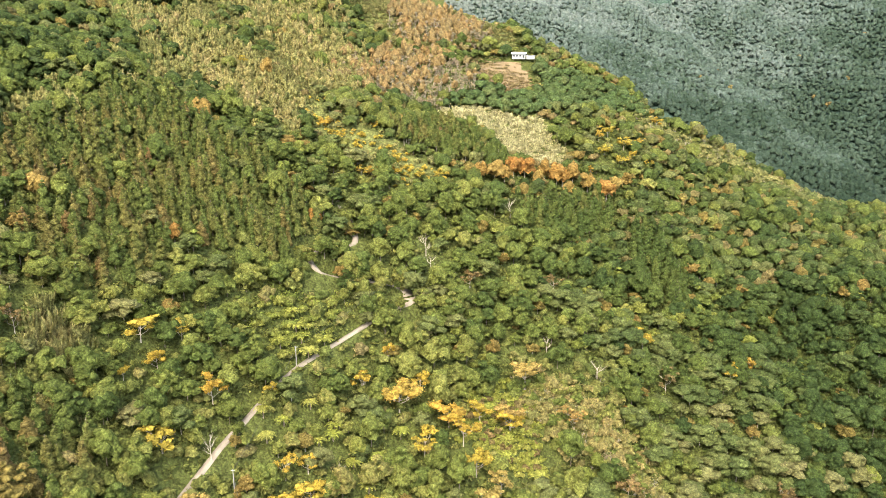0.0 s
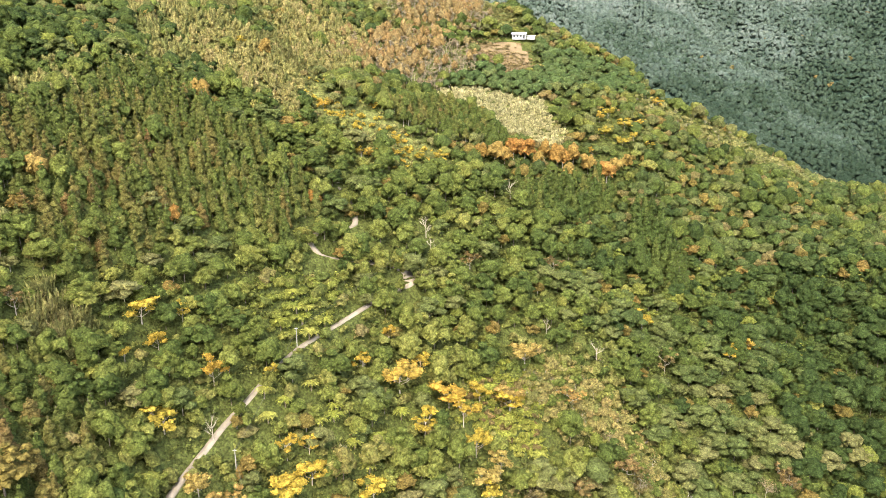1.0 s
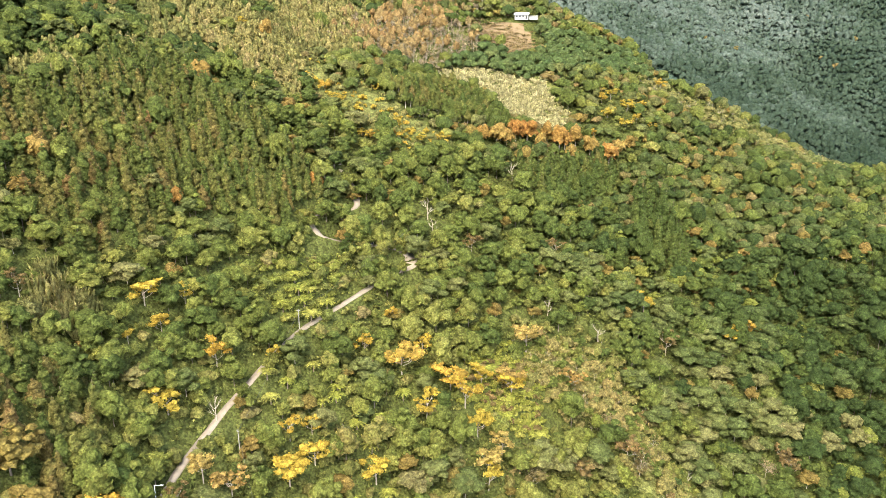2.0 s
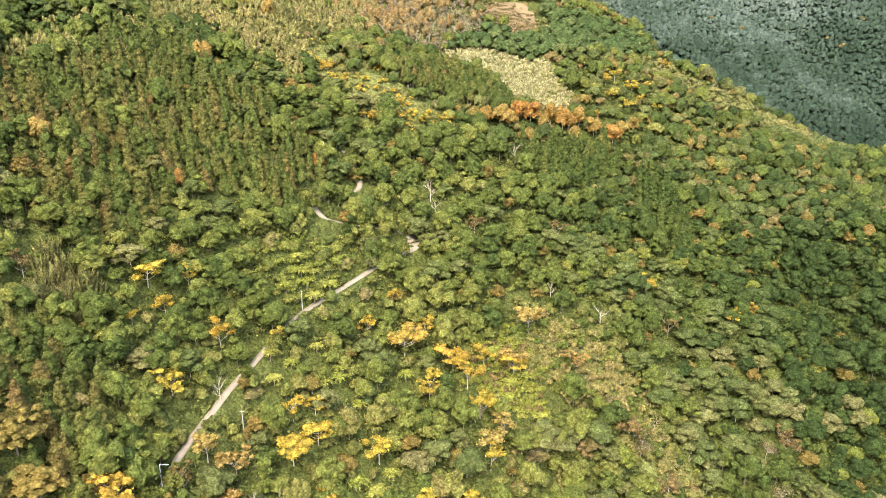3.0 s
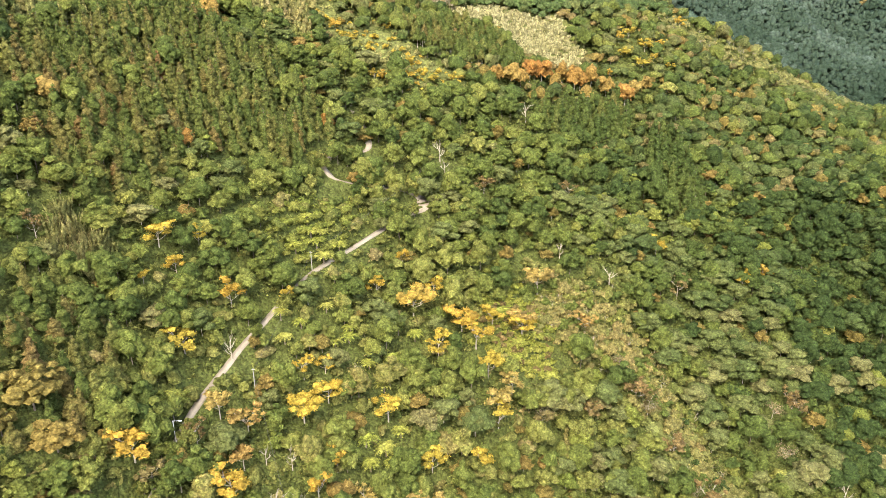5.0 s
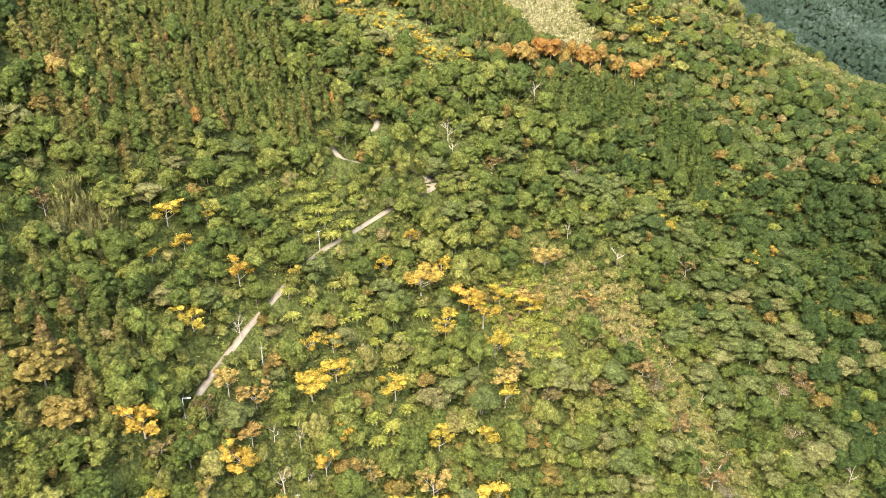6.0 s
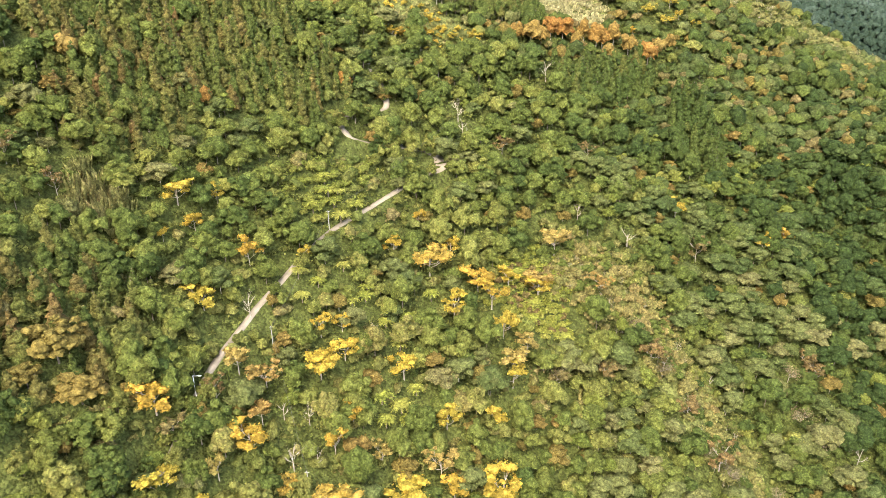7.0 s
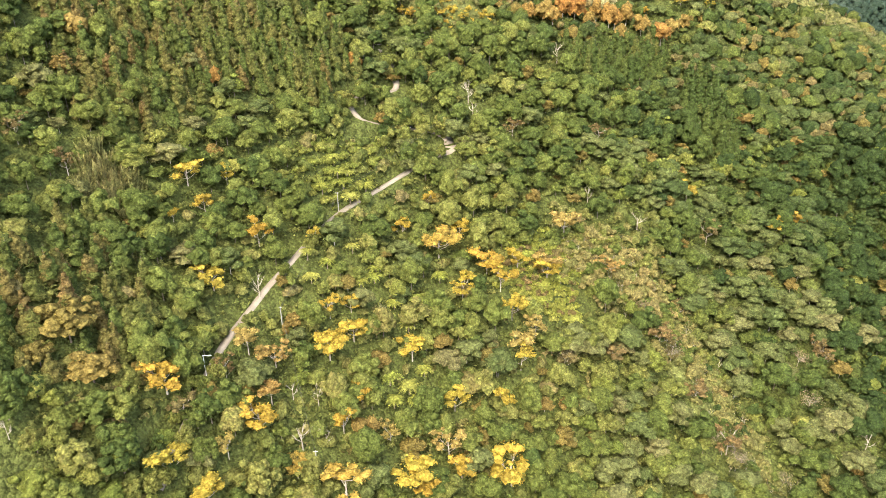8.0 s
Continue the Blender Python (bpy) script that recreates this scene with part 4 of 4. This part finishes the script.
# scrub, bamboo, grass and the autumn wood
B = jittered(3.7, 15, -190, -20, 245, 515)
strip_grass = inside(B[:, 0], B[:, 1], PALE_STRIP)
B = B[fuzzy(B, BAMBOO_SLOPE, 4.0, 97) & ~clumps(B[:, 0], B[:, 1]) & ~strip_grass & ~inside(*wander(B), GULLY)]
PS = jittered(2.6, 29, -155, -55, 355, 460)
PS = PS[inside(PS[:, 0], PS[:, 1], PALE_STRIP)]
scatter("pale_grass_strip", "pale straw-coloured tall grass down the slope", "grass", [culms(195 + k, 18, 2.6, 3.0, 1.4, 0.5) for k in range(4)] + [bush(199, 10, 0.6, 2.8, 2.0)], [MEADOW], PS, 55, (0.7, 1.3))
scatter("bamboo_thicket", "tan and olive bamboo thicket on upper slope", "bamboo", [bamboo(180 + k, 4, 16) for k in range(6)], [BAMBOO], B, 43, (0.7, 1.2))
TC = jittered(2.4, 16, -122, -98, 182, 204)
TC = TC[inside(TC[:, 0], TC[:, 1], TAN_CLUMP)]
scatter("dry_bamboo_clump", "pale tan dry bamboo clump among trees", "bamboo", [culms(190 + k, 46, 6.0, 3.0, 1.0) for k in range(4)], [MEADOW], TC, 44)
for nm, lab, line, reach, sd, leafage, gap in (("ridge_scrub", "ochre and olive scrub along the ridge", RIDGE_SCRUB, 18, 45, MEADOW, 3.2), ("spur_scrub", "dry yellow-brown scrub on the spur crest", SPUR_SCRUB, 12.5, 46, DRY, 2.2)):
    pts = np.array(line, float)
    G = jittered(gap, sd, pts[:, 0].min() - 20, pts[:, 0].max() + 20, pts[:, 1].min() - 20, pts[:, 1].max() + 20)
    G = G[near_line(*wander(G), line, reach * np.random.default_rng(sd).uniform(0.4, 1.2, len(G)))]
    if nm == "spur_scrub":
        fresh = np.random.default_rng(sd + 1).uniform(0, 1, len(G)) < 0.22
        scatter("spur_shrubs", "olive green shrubs among dry scrub on the spur", "shrub", [bush(207 + k, 40, 0.5, 4.6, 4.0, 0.8, 8) for k in range(3)], [GREEN], G[fresh], sd + 40, (0.7, 1.3))
        G = G[~fresh]
    scatter(nm, lab, "scrub", [bush(200 + k, 24, 0.45, 4.0, 3.0, 0.9, 5) for k in range(4)] + [bush(206, 30, 0.5, 4.6, 4.2, 1.0, 7)] + [sparse_tree(204 + k, 60, 0.4, 4.6, 4.2, 1, 0.1, 0.6, False) for k in range(2)], [leafage, PALE_BARK], G, sd, (0.6, 1.3))
YS = jittered(2.9, 17, -80, 12, 318, 380)
YS = YS[fuzzy(YS, YELLOW_SLOPE, 4.0, 91)]
yl = rng.uniform(0, 1, len(YS)) < 0.2 + 0.34 * np.exp(-((YS[:, 0] * 0.5 + YS[:, 1] - 325) / 12) ** 2)
scatter("slope_creepers", "yellow-green creepers over open slope", "scrub", [carpet(210 + k, 26, 0.9, 4.0, 1.6) for k in range(4)] + [bush(214, 36, 0.75, 4.0, 1.8)], [MEADOW], YS[~yl], 47, (0.7, 1.3))
scatter("flowering_shrubs", "bright yellow shrubs over open slope", "shrub", [bush(215 + k, 26, 0.7, 3.0, 3.2) for k in range(4)], [YELLOW], YS[yl], 48, (0.5, 1.1))
FG = jittered(1.9, 18, -10, 75, 380, 424)
FG = FG[fuzzy(FG, FIELD, 1.5, 93)]
scatter("plume_grass_field", "pale straw-coloured plume grass filling hillside field", "grass", [culms(220 + k, 20, 2.0, 2.2, 1.1, 0.5) for k in range(5)], [PLUME], FG, 49, (0.7, 1.3))
TG = jittered(3.4, 19, -75, 50, 478, 645)
TG = TG[fuzzy(TG, TOP_GRASS, 6.0, 92)]
scatter("upper_meadow", "olive and straw grass on the upper slope", "grass", [culms(230 + k, 16, 2.0, 3.4, 2.4, 0.6) for k in range(4)], [MEADOW], TG, 50, (0.8, 1.3))
CG = jittered(1.9, 20, 8, 62, 436, 482)
CG = CG[fuzzy(CG, CLEARED, 3.5, 94)]
scatter("cleared_stubble", "brown stubble on cleared land", "grass", [culms(235 + k, 14, 1.1, 2.6, 0.9, 0.8) for k in range(3)] + [bush(238, 16, 0.5, 2.4, 1.2)], [STUBBLE], CG, 51)
OW = jittered(3.2, 21, -60, 30, 392, 640)
OW = OW[fuzzy(OW, ORANGE_WOOD, 5.0, 95) | fuzzy(OW, RED_SLOPE, 5.0, 96)]
rusty = rng.uniform(0, 1, len(OW)) < np.where(OW[:, 0] + 0.5 * (440 - OW[:, 1]) < -8, 0.55, 0.18)
scatter("autumn_wood", "rust-orange deciduous wood thinning its leaves", "forest", [broadleaf(240 + k, 6, 20, 0.7, 4.2, 7.0, 1.3, 3) for k in range(5)], [RUST, PALE_BARK], OW[rusty], 52, (0.7, 1.1))
scatter("fading_wood", "bare pale grey-brown deciduous wood", "forest", [sparse_tree(250 + k, 26, 0.7, 4.6, 7, 0, 0.12, 0.9) for k in range(5)], [FADING, PALE_BARK], OW[~rusty], 53, (0.7, 1.0))

# the mountain across the valley
def far_tree(seed):
    """A distant crown of two or three boughs, some of them pointed."""
    rng = np.random.default_rng(seed)
    s = Shape()
    if seed % 2:
        puffs(s, rng, np.array([[0, 0, 5.0]]), np.array([4.0]), 1.7, 0.35)
    else:
        a = rng.uniform(0, 6.28)
        puffs(s, rng, np.array([[2.3 * math.cos(a), 2.3 * math.sin(a), 6.5], [-2.2 * math.cos(a), -2.4 * math.sin(a), 5.2]]), rng.uniform(3.2, 4.4, 2), 0.95, 0.3)
    return s, Shape()


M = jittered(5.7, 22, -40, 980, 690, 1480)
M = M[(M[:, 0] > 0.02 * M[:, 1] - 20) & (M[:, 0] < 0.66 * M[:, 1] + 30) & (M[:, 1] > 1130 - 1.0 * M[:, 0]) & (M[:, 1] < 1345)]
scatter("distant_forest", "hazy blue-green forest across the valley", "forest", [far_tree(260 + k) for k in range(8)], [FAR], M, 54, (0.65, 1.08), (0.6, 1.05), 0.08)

# ---- single trees ----
def fern(seed, fronds=13, reach=2.4):
    """A tree fern: a slim trunk under a star of arching, toothed fronds."""
    rng = np.random.default_rng(seed)
    s, t = Shape(), Shape()
    h = 2.3
    t.tube([(0, 0, -0.6), (0.1, 0, h * 0.5), (0, 0, h)], [0.16, 0.13, 0.11], 6)
    for k in range(fronds):
        a = k * 2 * np.pi / fronds + rng.uniform(-0.15, 0.15)
        rise, r = rng.uniform(0.55, 0.95), reach * rng.uniform(0.85, 1.1)
        u = np.linspace(0, 1, 9)
        line = np.stack([np.cos(a) * r * u, np.sin(a) * r * u, h + rise * np.sin(u * 2.3) - 0.55 * u ** 3], 1)
        across = np.array([-np.sin(a), np.cos(a), 0.0])
        for i in range(8):
            wide = 0.62 * np.sin(np.pi * (0.12 + 0.86 * (i + 0.5) / 8)) ** 0.8
            for sd in (-1, 1):
                p, q = line[i], line[i + 1]
                tip = (p + q) / 2 + across * sd * wide + (q - p) * 0.9 - (0, 0, 0.10 * wide)
                s.add(np.stack([p, q, tip, p * 0.55 + tip * 0.45 - (q - p) * 0.1]), [(0, 1, 2, 3)], float(rng.uniform(0.3, 0.9)), 0)
    return s, t


yellow_shapes = [sparse_tree(300 + k, 560, 0.36, 7.4, 8.0, 3, (0.10, 0.115, 0.09)[k % 3], 0.6) for k in range(6)]
orange_shapes = [sparse_tree(310 + k, 440, 0.36, 7.4, 8.0, 3, (0.09, 0.08)[k % 2], 0.6) for k in range(4)]
kinds = [
    ("yellow_tree", "golden yellow tree with pale forked trunk in forest", YELLOW_TREES + YELLOW_TREES_HIGH, yellow_shapes, YELLOW, PALE_BARK),
    ("orange_tree", "orange-yellow thinning tree with pale branches", ORANGE_TREES, orange_shapes, ORANGE, PALE_BARK),
    ("ochre_tree", "large ochre-leaved tree with full rounded crown", OCHRE_TREES, [broadleaf(325 + k, 46, 260, 0.5, 9.0, 8.6, 0.6) for k in range(3)], OCHRE, BARK),
    ("withering_tree", "brown withering tree with fine pale branches", BROWN_TREES, [sparse_tree(320 + k, 380, 0.34, 7.4, 7.5, 3, (0.08, 0.06)[k % 2], 0.6) for k in range(4)], BROWN, PALE_BARK),
    ("autumn_tree", "rust-orange conical tree on upper slope", AUTUMN_ROW, [broadleaf(330 + k, 16, 70, 0.6, 6.4, 8.4, 1.15) for k in range(4)], AUTUMN, PALE_BARK),
    ("russet_tree", "russet-orange tree standing out on the far mountainside", FAR_TREES, [broadleaf(335 + k, 8, 20, 1.0, 8.0, 12.0, 0.9) for k in range(3)], BROWN, PALE_BARK),
    ("flowering_tree", "bright yellow small tree on open slope", UPPER_YELLOW, [sparse_tree(340 + k, 120, 0.6, 7.0, 5.5, 1, 0.13) for k in range(3)], YELLOW, PALE_BARK),
    ("pale_tree", "single pale yellow-green tree with white trunk", [(171, 300, 0.8), (158, 293, 0.6)], [sparse_tree(345 + k, 300, 0.42, 7.6, 8.0, 2, 0.12) for k in range(2)], BANK, PALE_BARK),
    ("bare_tree", "bare whitish dead tree with crooked branches", BARE_TREES, [sparse_tree(350 + k, 0, 0.5, 6.5, 8.5, 4) for k in range(4)], BROWN, PALE_BARK),
    ("leafless_tree", "pale tan leafless tree with dense fine twigs", LEAFLESS_TREES, [sparse_tree(355 + k, 620, 0.26, 7.0, 6.0, 4, 0.15, 0.7, False) for k in range(4)], FADING, PALE_BARK),
    ("tree_fern", "bright green tree fern with spreading fronds", TREE_FERNS, [fern(360 + k, 12 + 2 * k) for k in range(3)], FERN, BARK),
]
rs = np.random.default_rng(77)
for nm, lab, places, shapes, leaf, bark in kinds:
    plant = tree_kind(nm, lab, "fern" if nm == "tree_fern" else "tree", nm.replace("_", " ") + "s", shapes, leaf, bark, "fronds" if nm == "tree_fern" else "crown")
    for n, (px, py, size) in enumerate(places):
        size = size * (1.2 if nm in ('yellow_tree', 'orange_tree', 'withering_tree') else 1.35 if nm == 'autumn_tree' else 1.6 if nm == 'tree_fern' else 1.0)
        plant(px, py, size, n, float(rs.uniform(0, 6.28)), float(rs.uniform(0.9, 1.15)) / max(1.0, size ** 0.6))

# fresh growth on the bank above the road
FB = jittered(2.8, 63, -75, -25, 222, 270)
FB = FB[inside(*wander(FB), FERN_BANK) & (to_road(FB[:, 0], FB[:, 1])[0] > 3.0)]
scatter("bank_growth", "fresh yellow-green ferns and shrubs on road bank", "undergrowth", [carpet(380 + k, 30, 0.7, 3.4) for k in range(3)] + [bush(384 + k, 40, 0.5, 4.0, 2.6, 0.8, 6) for k in range(3)], [BANK], FB, 64, (0.8, 1.3))

# creepers in the clearing
CR = jittered(1.9, 60, 0, 48, 206, 256)
CR = CR[inside(*wander(CR), CLEARING)]
red = rs.uniform(0, 1, len(CR)) < 0.2
scatter("clearing_creepers", "bright green ferns and creepers in sunny clearing", "undergrowth", [bush(370 + k, 26, 0.5, 3.2, 1.5) for k in range(4)], [FERN], CR[~red], 61)
scatter("rusty_scrub", "rusty brown low scrub in sunny clearing", "scrub", [bush(375 + k, 26, 0.45, 3.0, 2.0) for k in range(4)], [BROWN], CR[red], 62)


# ---- poles beside the road ----
def part(name, bm, material, parent, label=""):
    me = bpy.data.meshes.new(name)
    bm.to_mesh(me)
    bm.free()
    me.materials.append(material)
    ob = new(name, me)
    ob.parent = parent
    if label:
        ob["label"] = label
    return ob


def rod(bm, a, b, r0, r1, sides=8):
    a, b = Vector(a), Vector(b)
    m = Matrix.Translation((a + b) / 2) @ (b - a).to_track_quat("Z", "Y").to_matrix().to_4x4()
    bmesh.ops.create_cone(bm, cap_ends=True, segments=sides, radius1=r0, radius2=r1, depth=(b - a).length, matrix=m)


def box(bm, centre, size, turn=0.0):
    m = Matrix.LocRotScale(Vector(centre), Euler((0, 0, turn)), Vector(size))
    bmesh.ops.create_cube(bm, size=1.0, matrix=m)


def on_ground(x, y):
    return float(height(np.array([float(x)]), np.array([float(y)]))[0])


LAMP_GLASS = rough_material("lamp_cover", (0.62, 0.64, 0.62), (0.75, 0.76, 0.74), 3.0, 0.3, 0.02)
lamp = tagged(new("street_lamp"), "grey steel street lamp with short arm beside road", "lamp")
lamp.location = (-75.0, 160.5, on_ground(-75, 160.5))
bm = bmesh.new()
rod(bm, (0, 0, -0.6), (0, 0, 7.6), 0.13, 0.09)
part("pole", bm, ZINC, lamp)
bm = bmesh.new()
rod(bm, (0, 0, 7.5), (1.7, -0.2, 7.75), 0.06, 0.05)
part("arm", bm, ZINC, lamp)
bm = bmesh.new()
box(bm, (2.0, -0.23, 7.78), (0.95, 0.34, 0.16))
bmesh.ops.bevel(bm, geom=bm.edges[:], offset=0.04, segments=2, affect="EDGES")
part("lamp_head", bm, LAMP_GLASS, lamp, "pale lamp head")

CABLE = rough_material("cable_sheath", (0.05, 0.05, 0.05), (0.09, 0.09, 0.09), 3.0, 0.6, 0.02)
POLES = [(-49.5, 227.5, 7.0), (-11.0, 277.0, 10.0), (-60.0, 185.0, 8.0), (-43.0, 149.0, 9.5)]
tops = []
for px, py, tall in POLES:
    pole = tagged(new("utility_pole"), "slim pale concrete utility pole beside road", "utility pole", "utility poles")
    z = on_ground(px, py)
    pole.location = (px, py, z)
    tops.append(Vector((px, py, z + tall - 0.4)))
    bm = bmesh.new()
    rod(bm, (0, 0, -0.8), (0, 0, tall), 0.17, 0.11)
    part("post", bm, POLE, pole)
    bm = bmesh.new()
    rod(bm, (-0.6, 0, tall - 0.4), (0.6, 0, tall - 0.4), 0.05, 0.05, 6)
    part("crossarm", bm, ZINC, pole)
for a, b in ((tops[3], tops[2]), (tops[2], tops[0]), (tops[0], tops[1])):
    u = np.linspace(0, 1, 13)
    line = np.array([tuple(a.lerp(b, v) - Vector((0, 0, 1.6 * 4 * v * (1 - v)))) for v in u])
    cord = Shape().tube(line, np.full(13, 0.025), 5)
    me = mesh_from("overhead_cable", cord.v, cord.q, [CABLE], smooth=True)
    tagged(new("overhead_cable", me), "thin dark overhead cable slung between poles", "cable", "overhead cables")

# ---- farmhouse on the shoulder of the ridge ----
WHITE = rough_material("white_sheet_roof", (0.55, 0.56, 0.56), (0.68, 0.69, 0.69), 1.0, 0.5, 0.05)
PLASTER = rough_material("pale_plaster", (0.25, 0.25, 0.24), (0.36, 0.36, 0.34), 1.5, 0.85, 0.1)
SHADE = rough_material("dark_window_glass", (0.03, 0.035, 0.04), (0.06, 0.065, 0.07), 2.0, 0.2, 0.0)
house = tagged(new("farmhouse"), "small white farmhouse with white sheet-metal roof on ridge", "house")
hx, hy = 48.0, 474.0
house.matrix_basis = Matrix.LocRotScale((hx, hy, on_ground(hx, hy) + 0.5), Euler((0, 0, radians(-8))), (1.05, 1.0, 0.95))


def slab(name, centre, size, mat, parent, label=""):
    b = bmesh.new()
    box(b, centre, size)
    bmesh.ops.bevel(b, geom=b.edges[:], offset=0.02, segments=1, affect="EDGES")
    return part(name, b, mat, parent, label)


def pitched(name, x0, x1, y0, y1, eave, ridge, mat, parent):
    b = bmesh.new()
    ym = (y0 + y1) / 2
    sec = [(y0, eave), (ym, ridge), (y1, eave), (y1, eave - 0.15), (ym, ridge - 0.15), (y0, eave - 0.15)]
    rings = [[b.verts.new((x, y, z)) for y, z in sec] for x in (x0, x1)]
    for i in range(6):
        b.faces.new((rings[0][i], rings[0][(i + 1) % 6], rings[1][(i + 1) % 6], rings[1][i]))
    for ring in rings:
        b.faces.new((ring[0], ring[1], ring[4], ring[5]))
        b.faces.new((ring[1], ring[2], ring[3], ring[4]))
    bmesh.ops.recalc_face_normals(b, faces=b.faces[:])
    return part(name, b, mat, parent)


wall = slab("wall", (0, 0, 1.3), (8.0, 5.0, 3.6), PLASTER, house)
pitched("roof", -4.5, 4.5, -3.1, 3.1, 3.0, 4.1, WHITE, house)
for x in (-2.8, -0.9, 1.0):
    w = slab("window", (x, -2.5, 1.7), (1.1, 0.12, 1.1), SHADE, house, "dark window")
    slab("sill", (x, -2.6, 1.1), (1.3, 0.2, 0.08), WHITE, w)
slab("door", (2.9, -2.5, 1.15), (1.0, 0.12, 2.1), SHADE, house, "dark doorway")
slab("annex_wall", (7.0, 0.6, 0.7), (5.0, 3.2, 2.4), PLASTER, house)
slab("annex_roof", (7.1, 0.5, 2.0), (5.8, 4.0, 0.14), WHITE, house)


# ---- small dark car in the bend of the road ----
PAINT = rough_material("dark_car_paint", (0.020, 0.021, 0.024), (0.035, 0.036, 0.040), 1.0, 0.25, 0.0)
TYRE = rough_material("tyre_rubber", (0.015, 0.015, 0.015), (0.03, 0.03, 0.03), 3.0, 0.9, 0.1)
RIM = rough_material("wheel_rim", (0.30, 0.30, 0.31), (0.42, 0.42, 0.43), 3.0, 0.35, 0.0)
HEADLIGHT = rough_material("headlight_glass", (0.55, 0.56, 0.56), (0.65, 0.66, 0.66), 3.0, 0.15, 0.0)
car = tagged(new("car"), "small dark hatchback car on the concrete road under trees", "car")
cx0, cy0 = -30.0, 270.4
car.matrix_basis = Matrix.LocRotScale((cx0, cy0, float(to_road(np.array([cx0]), np.array([cy0]))[1][0]) + 0.12), Euler((0, 0, radians(20))), None)


def shell(name, profile, width, inset, mat, parent, label=""):
    """A car body part: a side outline carried across the width, narrower above."""
    b = bmesh.new()
    low, high = min(z for _, z in profile), max(z for _, z in profile)
    rows = []
    for sgn in (-1, 1):
        rows.append([b.verts.new((x, sgn * (width / 2 - inset * (z - low) / (high - low)), z)) for x, z in profile])
    n = len(profile)
    b.faces.new(rows[0])
    b.faces.new(rows[1][::-1])
    for i in range(n):
        b.faces.new((rows[0][i], rows[1][i], rows[1][(i + 1) % n], rows[0][(i + 1) % n]))
    bmesh.ops.recalc_face_normals(b, faces=b.faces[:])
    bmesh.ops.bevel(b, geom=b.edges[:], offset=0.05, segments=2, affect="EDGES")
    return part(name, b, mat, parent, label)


shell("body", [(-1.95, 0.30), (1.95, 0.30), (2.0, 0.62), (1.85, 0.82), (0.95, 0.95), (-1.9, 0.98), (-2.0, 0.60)], 1.72, 0.08, PAINT, car)
shell("cabin", [(0.95, 0.93), (0.30, 1.42), (-1.35, 1.46), (-1.85, 0.95)], 1.58, 0.16, PAINT, car)
shell("windscreen", [(1.00, 0.96), (0.37, 1.38), (0.33, 1.36), (0.94, 0.94)], 1.36, 0.10, SHADE, car, "dark windscreen")
for sgn in (-1, 1):
    shell("side_window", [(0.62, 1.00), (0.22, 1.34), (-1.25, 1.36), (-1.5, 1.02)], 0.06, 0.0, SHADE, car, "dark side window").location = (0, sgn * 0.735, 0)
    slab("headlight", (1.93, sgn * 0.62, 0.68), (0.14, 0.30, 0.14), HEADLIGHT, car, "clear headlight")
    for x in (-1.25, 1.25):
        b = bmesh.new()
        rod(b, (x, sgn * 0.70, 0.30), (x, sgn * 0.88, 0.30), 0.30, 0.30, 20)
        wheel = part("wheel", b, TYRE, car)
        b = bmesh.new()
        rod(b, (x, sgn * 0.86, 0.30), (x, sgn * 0.895, 0.30), 0.18, 0.17, 16)
        part("rim", b, RIM, wheel, "grey rim")
